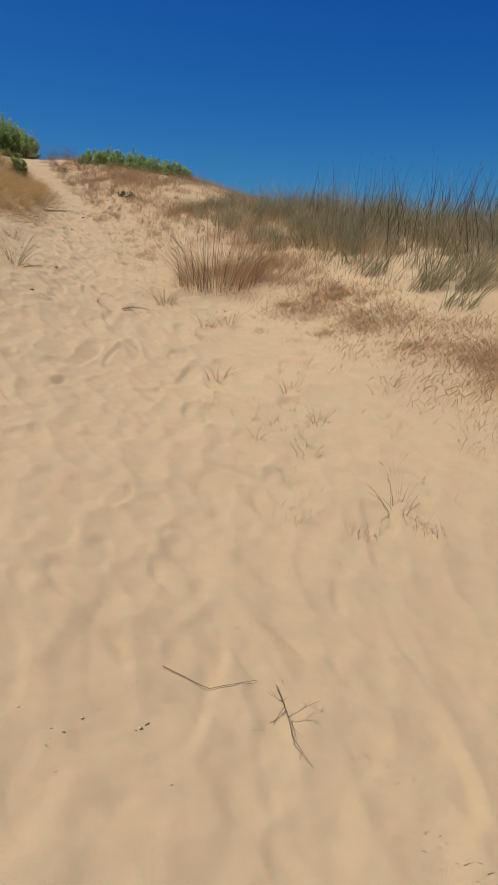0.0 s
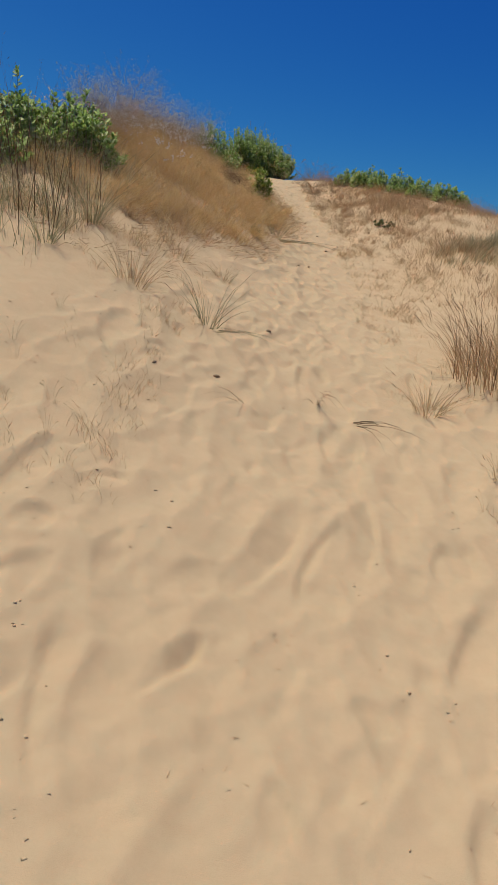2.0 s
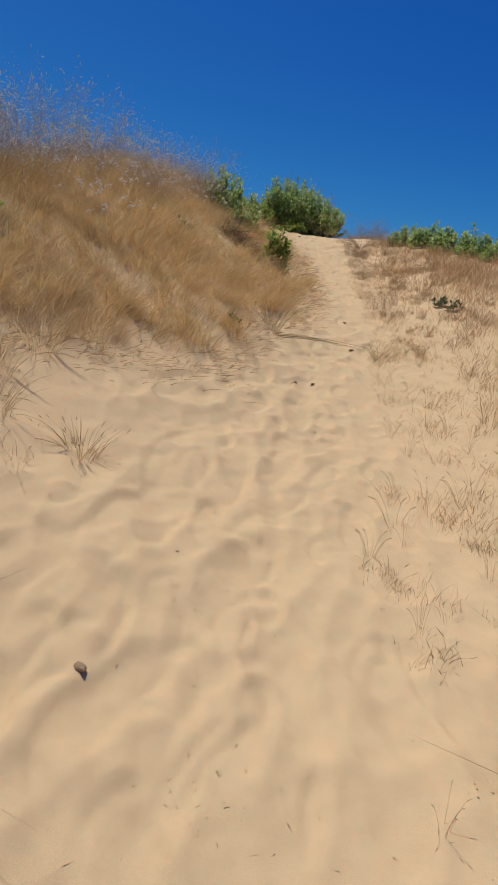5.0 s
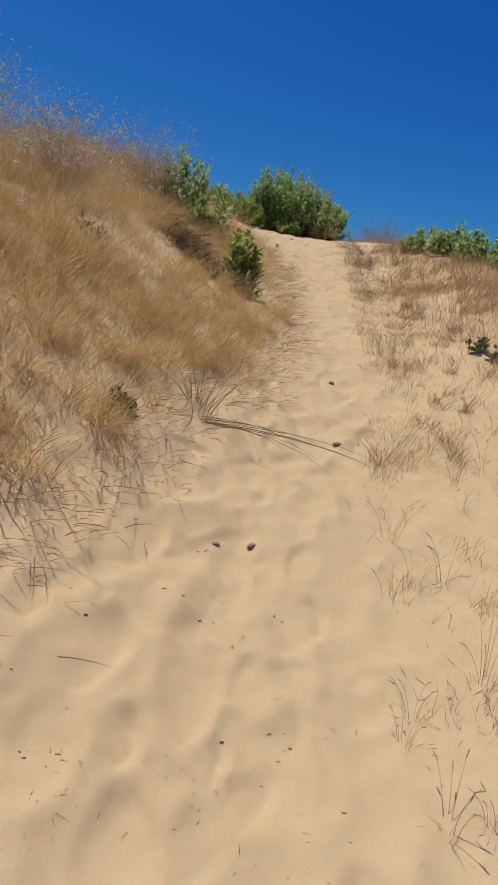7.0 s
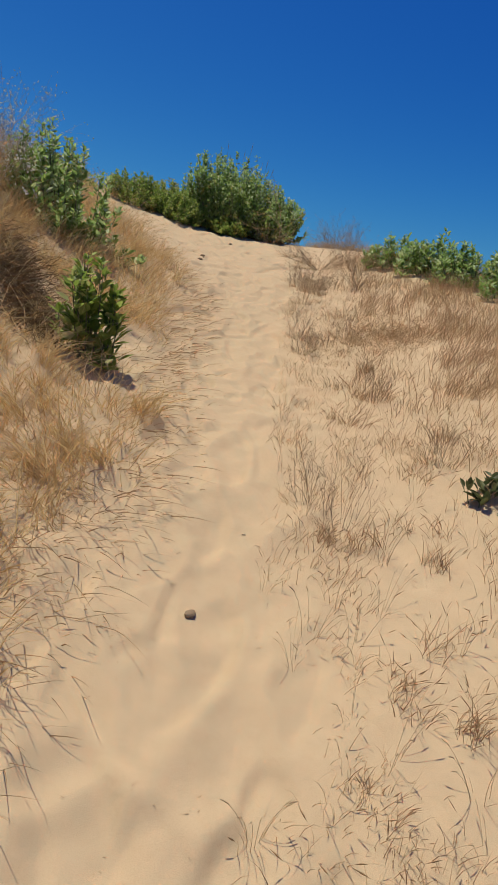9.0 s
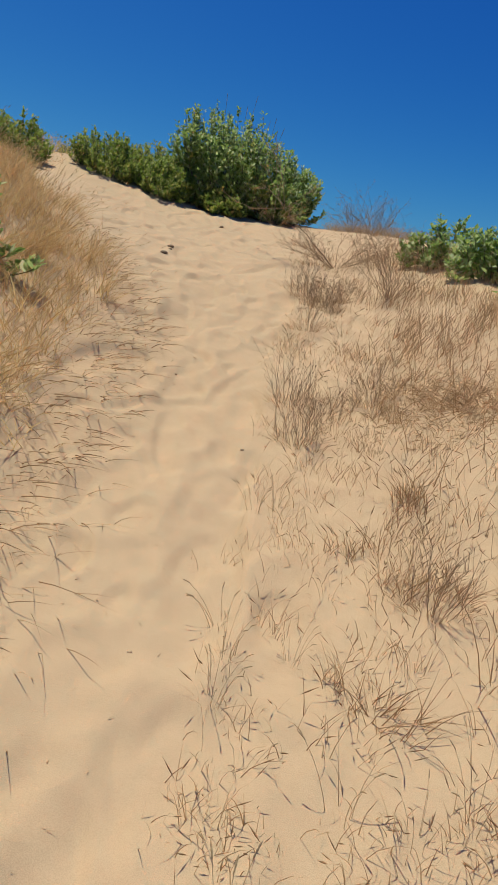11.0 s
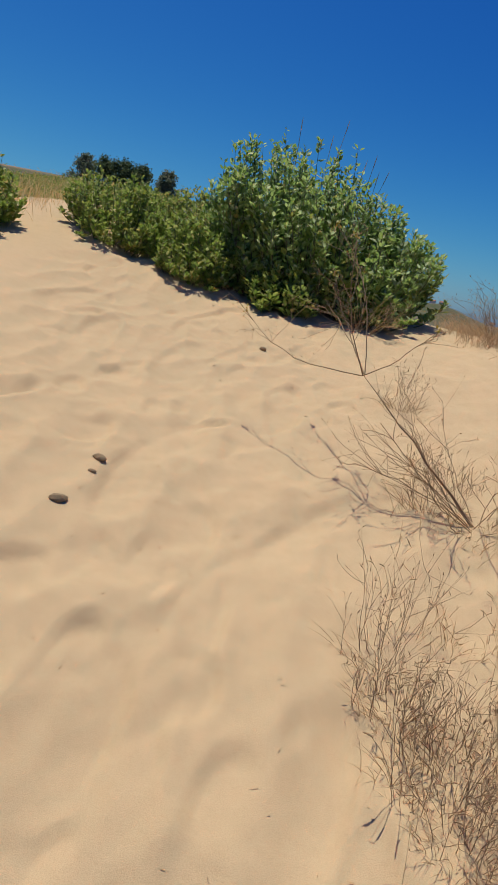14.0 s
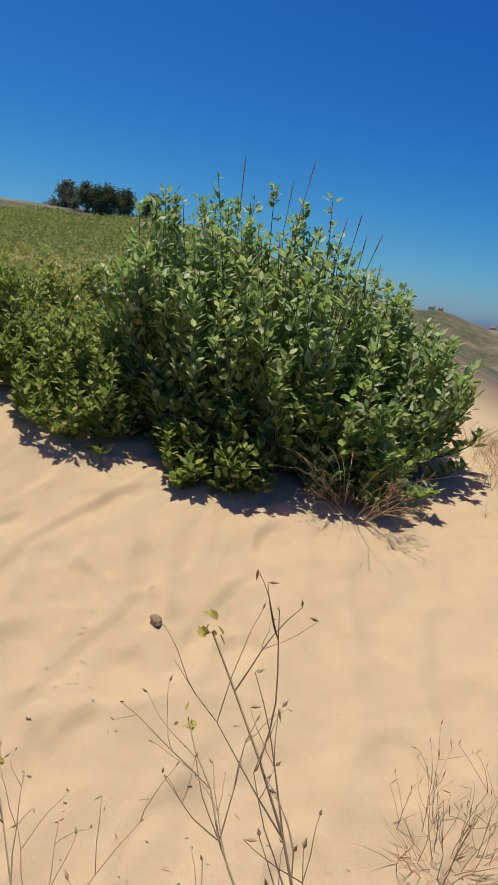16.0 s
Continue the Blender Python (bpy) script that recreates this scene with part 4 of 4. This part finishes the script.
def ragged_tuft(x, y, h, stalks):
    """A feathery clump: thin forking stalks with bits of seed along them, over a mat of fine blades."""
    e = thing("feathery_tuft", x, y, "feathery dry brown grass tuft in sand", "grass tuft", "feathery tufts")
    s, seeds, ends = Shape(), Shape(), []
    for _ in range(stalks):
        a = rng.uniform(0, 6.28)
        o = np.array([math.cos(a), math.sin(a), 0])
        ends += branching(s, o * rng.uniform(0, 0.11) - np.array([0, 0, 0.01]), o * rng.uniform(0.03, 0.4) + np.array([0.08, 0, 1.0]), h * rng.uniform(0.5, 1.1), 0.0011, 1, 0.5, 4)
    tagged(s.make("stalk_growth", TWIG, e), kind="stuff")
    ends = np.array(ends)
    spindles(seeds, ends, unit(rng.normal(0, 0.6, ends.shape) + (0, 0, 0.8)), rng.uniform(0.010, 0.026, len(ends)), rng.uniform(0.0018, 0.0034, len(ends)))
    tagged(seeds.make("seed_growth", TWIG, e), kind="stuff")
    n = stalks * 7
    out, tip = grass_lines(n, 1.3, 1.0)
    s = Shape()
    strips(s, out * (0.11 * np.sqrt(rng.uniform(0, 1, n)))[:, None] - (0, 0, 0.008), tip, h * rng.uniform(0.15, 0.5, n), np.full(n, 0.0022), rng.uniform(0.1, 0.7, n), out, 3, 0.1)
    tagged(s.make("fine_grass", FAWN, e), kind="stuff")
    return e


def weed():
    """The dried weed with long forking stems beside the trail."""
    x, y = -5.11, 19.91
    e = thing("dried_weed", x, y, "dried leggy weed with long forking brown stems", "weed")
    low = np.array((x, y, e.location.z))
    fork = np.array((-5.62, 19.88, 4.80)) - low

    def stem(start, end, r, kids, sway=0.04, twigs=0.25):
        s = Shape()
        d = end - start
        ln = np.linalg.norm(d)
        f = np.linspace(0, 1, 10)[:, None]
        line = start + d * f + unit(rng.normal(0, 1, 3)) * sway * ln * np.sin(3.1 * f) + rng.normal(0, 0.004, (10, 3)) * np.sin(3.1 * f)
        tube(s, line, r, 0.0011, 5)
        ends = [line[-1]]
        for _ in range(kids):
            i = int(rng.integers(3, 9))
            ends += branching(s, line[i], unit(d) + rng.normal(0, 0.5, 3) * (1, 1, 0.7), ln * rng.uniform(0.6, 1.2) * twigs, 0.0013, 1, 0.45, 2)
        ob = s.make("stem", TWIG, e)
        ends = np.array(ends)
        s = Shape()
        spindles(s, ends, unit(rng.normal(0, 1, ends.shape) + (0, 0, 0.8)), rng.uniform(0.008, 0.016, len(ends)), rng.uniform(0.003, 0.005, len(ends)))
        tagged(s.make("seed_growth", STRAW, ob), kind="stuff")

    tips = [np.array(p) - low for p in ((-5.72, 19.83, 5.28), (-5.95, 20.1, 5.34), (-6.35, 20.13, 4.96), (-6.15, 20.35, 5.02), (-5.85, 19.95, 5.15), (-5.42, 20.0, 5.0))]
    stem(np.array((0, 0, -0.02)), fork, 0.0065, 3, 0.03)
    for t in tips:
        stem(fork + rng.normal(0, 0.004, 3), t, 0.0023, 7, 0.09, 0.3)
    for way in ((-0.5, 0.12, 0.22), (0.42, 0.22, 0.34), (0.1, 0.3, 0.38), (-0.46, -0.08, 0.12), (0.3, -0.05, 0.3), (-0.3, 0.3, 0.3), (0.5, 0.1, 0.2)):
        stem(np.array((0, 0, -0.02)), np.array(way), 0.0024, 7, 0.06, 0.4)
    for _ in range(16):
        a = rng.uniform(0, 6.28)
        stem(np.array((rng.normal(0, 0.03), rng.normal(0, 0.03), -0.02)), np.array((math.cos(a) * 0.42, math.sin(a) * 0.36, rng.uniform(0.08, 0.42))) * rng.uniform(0.6, 1.1), 0.0016, 5, 0.08, 0.35)
    for t in tips:
        s = Shape()
        leaves(s, t + rng.normal(0, 0.008, (8, 3)), rng.normal(0, 1, (8, 3)), rng.uniform(0.010, 0.018, 8))
        tagged(s.make("flower", YELLOW, e), "dried yellow flower head")
    return e


weed()
for x, y, h, n in ((-5.0, 19.05, 0.16, 200), (-4.75, 18.85, 0.16, 200), (-4.75, 19.1, 0.17, 200), (-5.11, 19.19, 0.26, 110), (-4.82, 18.98, 0.2, 120), (-4.69, 18.38, 0.26, 70), (-5.83, 20.86, 0.22, 40), (-5.3, 19.95, 0.2, 120), (-4.86, 18.93, 0.22, 90), (-4.36, 17.42, 0.24, 130), (-4.02, 17.6, 0.24, 150), (-4.19, 17.1, 0.25, 120), (-4.15, 17.35, 0.16, 70), (-3.42, 16.28, 0.22, 150), (-4.14, 17.07, 0.14, 60), (-2.89, 15.48, 0.2, 150), (-3.12, 14.79, 0.26, 90), (-3.33, 14.93, 0.2, 60)):
    ragged_tuft(x, y, h * 0.9, max(16, n // 6))


# a low brown mat of dead stems
u, v = rng.normal(0, 0.2, 2600), 17.65 + rng.normal(0, 0.2, 2600)
u = u - 3.68 - trail_x(v)
grass_mass("dead_mat", u, v, rng.uniform(0.02, 0.10, len(u)), DEADBRUSH, "low dark brown mat of dead stems among dry grass", 1.8, 0.0028, 0.7, None, 0, (0, 0, 0), 0.3)


def flower_stalks():
    """Thin dry stalks with pale flower heads on top of the bank."""
    u, v = region(1500, 11.5, 17.5, lambda a, b: np.clip((-a - 1.5) / 0.8, 0, 1) * 0.5 * clumpy(a, b, 1.1), -4.2, -1.4)
    p = scatter_xyz(u, v)
    n = len(p)
    out, tip = grass_lines(n, 0.3, 1.0)
    s = Shape()
    ends = strips(s, p, tip, rng.uniform(0.2, 0.52, n), np.full(n, 0.003), np.full(n, 0.1), out, 3)
    stuff(s.make("dry_stalks", FAWN), "thin dry flower stalks on the bank top", "stalks")
    s = Shape()
    for _ in range(5):
        spindles(s, ends + rng.normal(0, 0.012, (n, 3)), unit(rng.normal(0, 1, (n, 3)) + (0, 0, 0.7)), rng.uniform(0.02, 0.036, n), rng.uniform(0.014, 0.024, n))
    stuff(s.make("dry_flower_heads", PETAL), "pale dry flower heads on thin stalks", "flowers")


flower_stalks()


# ---- loose things ----
def pebble(x, y, r, label="small dark brown lump lying on the sand"):
    bm = bmesh.new()
    bmesh.ops.create_icosphere(bm, subdivisions=2, radius=r)
    for w in bm.verts:
        k = 1 + 0.35 * noise.noise(w.co * 1.3 / r * 0.8 + Vector((x, y, 0)))
        w.co = Vector((w.co.x * k * 1.7, w.co.y * k * 0.95, w.co.z * k * 0.75))
    me = bpy.data.meshes.new("pebble")
    bm.to_mesh(me)
    bm.free()
    me.materials.append(STONE)
    ob = new("pebble", me)
    ob.matrix_basis = pose(x, y, float(ground_z(x, y)) + r * 0.3, 0, 0, x * 400 % 360)
    return tagged(ob, label, "pebble", "pebbles on the trail")


for x, y, r in ((-6.29, 19.28, 0.019), (-6.16, 18.99, 0.02), (-6.83, 21.06, 0.022), (-2.95, 12.01, 0.014), (-3.06, 11.92, 0.01), (-3.39, 14.03, 0.018), (-3.02, 13.16, 0.018), (-2.3, 8.49, 0.018), (-2.21, 7.19, 0.015), (-1.2, 2.3, 0.01), (-6.24, 19.2, 0.01), (-2.5, 6.9, 0.012)):
    pebble(x, y, r * 0.9)


def arc_twig():
    e = thing("curved_twig", -0.31, 2.23, "thin curved dead twig lying on sand", "twig", sink=-0.006)
    s = Shape()
    f = np.linspace(0, 1, 9)
    line = np.column_stack((0.34 * f, -0.09 * np.sin(2.7 * f) + 0.07 * f, np.zeros(9)))
    line[:, 2] = ground_z(-0.31 + line[:, 0], 2.23 + line[:, 1]) - e.location.z + 0.006
    tube(s, line, 0.0018, 0.0008, 4)
    s.make("wood", DARKSTALK, e)


arc_twig()


def twig(name, x, y, way, length, label, depth=1, r=0.003):
    e = thing(name, x, y, label, "twig", sink=-0.008)
    s = Shape()
    branching(s, (0, 0, 0), way, length, r, depth, 0.7, 5)
    for v in s.v:
        v[:, 2] = v[:, 2] * 0.4 + ground_z(x + v[:, 0], y + v[:, 1]) - e.location.z + 0.014
    s.make("wood", DARKSTALK, e)
    return e


twig("dead_branch", 0.1, 2.24, (0.28, -0.95, 0.0), 0.27, "small forked dead branch lying on sand", 2, 0.0028)


def litter():
    v = rng.uniform(0, 22, 3800)
    u = rng.normal(0, 1, 3800) * (half_width(v) + 0.4)
    # and in drifts, where it gathers in hollows
    dv = rng.uniform(0.5, 21, 90)
    du = rng.normal(0, 1, 90) * (half_width(dv) + 0.3)
    u = np.concatenate((u, np.repeat(du, 24) + rng.normal(0, 0.06, 2160)))
    v = np.concatenate((v, np.repeat(dv, 24) + rng.normal(0, 0.06, 2160)))
    n = len(v)
    p = scatter_xyz(u, v) + (0, 0, 0.008)
    a = rng.uniform(0, 6.28, n)
    d = np.column_stack((np.cos(a), np.sin(a), rng.normal(0.05, 0.12, n)))
    s = Shape()
    strips(s, p, unit(d), rng.uniform(0.006, 0.035, n) * rng.uniform(0.4, 1, n), rng.uniform(0.001, 0.0026, n), rng.uniform(0, 0.6, n), unit(rng.normal(0, 1, (n, 3)) * (1, 1, 0.1)), 2, 0, True)
    stuff(s.make("plant_litter", DEADBRUSH), "bits of dry twig and grass on the sand", "litter")


litter()


def crumbs():
    """Clods of crusted sand broken up by feet."""
    cv = np.concatenate((rng.uniform(3.2, 8.2, 60), rng.uniform(0.5, 21.5, 60)))
    cu = np.concatenate((rng.uniform(-1.9, -0.55, 60), rng.normal(0, 0.8, 60) * half_width(cv[60:])))
    n = rng.integers(4, 22, len(cv))
    v, u = np.repeat(cv, n), np.repeat(cu, n)
    v, u = v + rng.normal(0, 0.10, len(v)), u + rng.normal(0, 0.09, len(u))
    p = scatter_xyz(u, v) + (0, 0, 0.005)
    m = len(p)
    r = 0.0025 + 0.006 * rng.uniform(0, 1, m) ** 3
    form = np.array([(1, 0, 0), (0, 1, 0), (-1, 0, 0), (0, -1, 0), (0, 0, 1), (0, 0, -1)], float)
    w = p[:, None] + (form[None] + rng.normal(0, 0.22, (m, 6, 3))) * r[:, None, None] * (1.3, 1.1, 0.55)
    t = np.array([(0, 1, 4), (1, 2, 4), (2, 3, 4), (3, 0, 4), (1, 0, 5), (2, 1, 5), (3, 2, 5), (0, 3, 5)])
    s = Shape()
    s.add(w, (), ((np.arange(m) * 6)[:, None, None] + t[None]).reshape(-1, 3))
    stuff(s.make("sand_crumbs", SAND, None, True), "crumbled clods of crusted sand on the dune", "sand crumbs")


crumbs()


# ---- far things ----
def tree(x, y, h, r, mat, label):
    e = thing("tree", x, y, label, "tree", "trees beyond the field")
    s, c = Shape(), Shape()
    branching(s, (0, 0, -0.2), (0.05, 0, 1), h * 0.7, h * 0.03, 0)
    for _ in range(70):
        a, g = rng.uniform(0, 6.28), rng.uniform(0.0, 1) ** 0.8
        k = math.sqrt(max(0.02, 1 - g ** 1.6)) * r * rng.uniform(0.2, 1.05) * (1 + 0.25 * math.sin(2 * a + x))
        t = np.array([math.cos(a) * k, math.sin(a) * k, h * g * rng.uniform(0.9, 1.0) * (1 + 0.1 * math.sin(3 * a + y))])
        branching(s, (0, 0, t[2] * 0.5), t - (0, 0, t[2] * 0.5), np.linalg.norm(t) * 0.6, h * 0.006, 0)
        n = 60
        leaves(c, t + rng.normal(0, r * 0.10, (n, 3)), rng.normal(0, 1, (n, 3)), rng.uniform(0.07, 0.15, n), 1.2)
    s.make("trunk", BARK, e, True)
    c.make("crown", mat, e)
    return e


def rise(az, d, degrees):
    x, y = far_place(az, d)
    return 5.69 + d * math.tan(radians(degrees)) - float(dune(x, y))


def far_place(az, d):
    return -5.54 + d * math.sin(radians(az)), 19.52 + d * math.cos(radians(az))


for az, d, top, r, mat, label in ((-49.6, 50, 6.9, 1.1, LEAF_FAR_PALE, "pale feathery tree beyond the green field"), (-46.6, 46, 6.0, 1.5, LEAF_FAR, "dark rounded tree beyond the green field"), (-48.0, 47, 6.3, 1.3, LEAF_FAR, "dark rounded tree beyond the green field"),
                                  (-42.9, 48, 6.6, 1.0, LEAF_FAR_PALE, "pale feathery tree beyond the green field"), (-45.2, 47, 5.6, 1.2, LEAF_FAR, "dark rounded tree beyond the green field")):
    x, y = far_place(az, d)
    tree(x, y, max(1.6, rise(az, d, top)), r, mat, label)


def house(az, d, w, h):
    x, y = far_place(az, d)
    e = thing("house", x, y, "small white house on the far hilltop", "house", "houses on the hill", 0.5)
    s = Shape()
    b = np.array([(i, j, k) for k in (0, h) for i, j in ((-w, -w * 0.6), (w, -w * 0.6), (w, w * 0.6), (-w, w * 0.6))])
    s.add(b, [(0, 1, 5, 4), (1, 2, 6, 5), (2, 3, 7, 6), (3, 0, 4, 7)])
    s.make("wall", WALLPAINT, e)
    s = Shape()
    o = w * 1.08
    s.add([(-o, -o * 0.65, h), (o, -o * 0.65, h), (o, o * 0.65, h), (-o, o * 0.65, h), (-o, 0, h * 1.35), (o, 0, h * 1.35)], [(0, 1, 5, 4), (2, 3, 4, 5)], [(3, 0, 4), (1, 2, 5)])
    s.make("roof", ROOFTILE, e)


for az, w in ((-20.1, 1.0), (-19.4, 0.8), (-15.3, 1.0)):
    house(az, 268, w, 1.4)
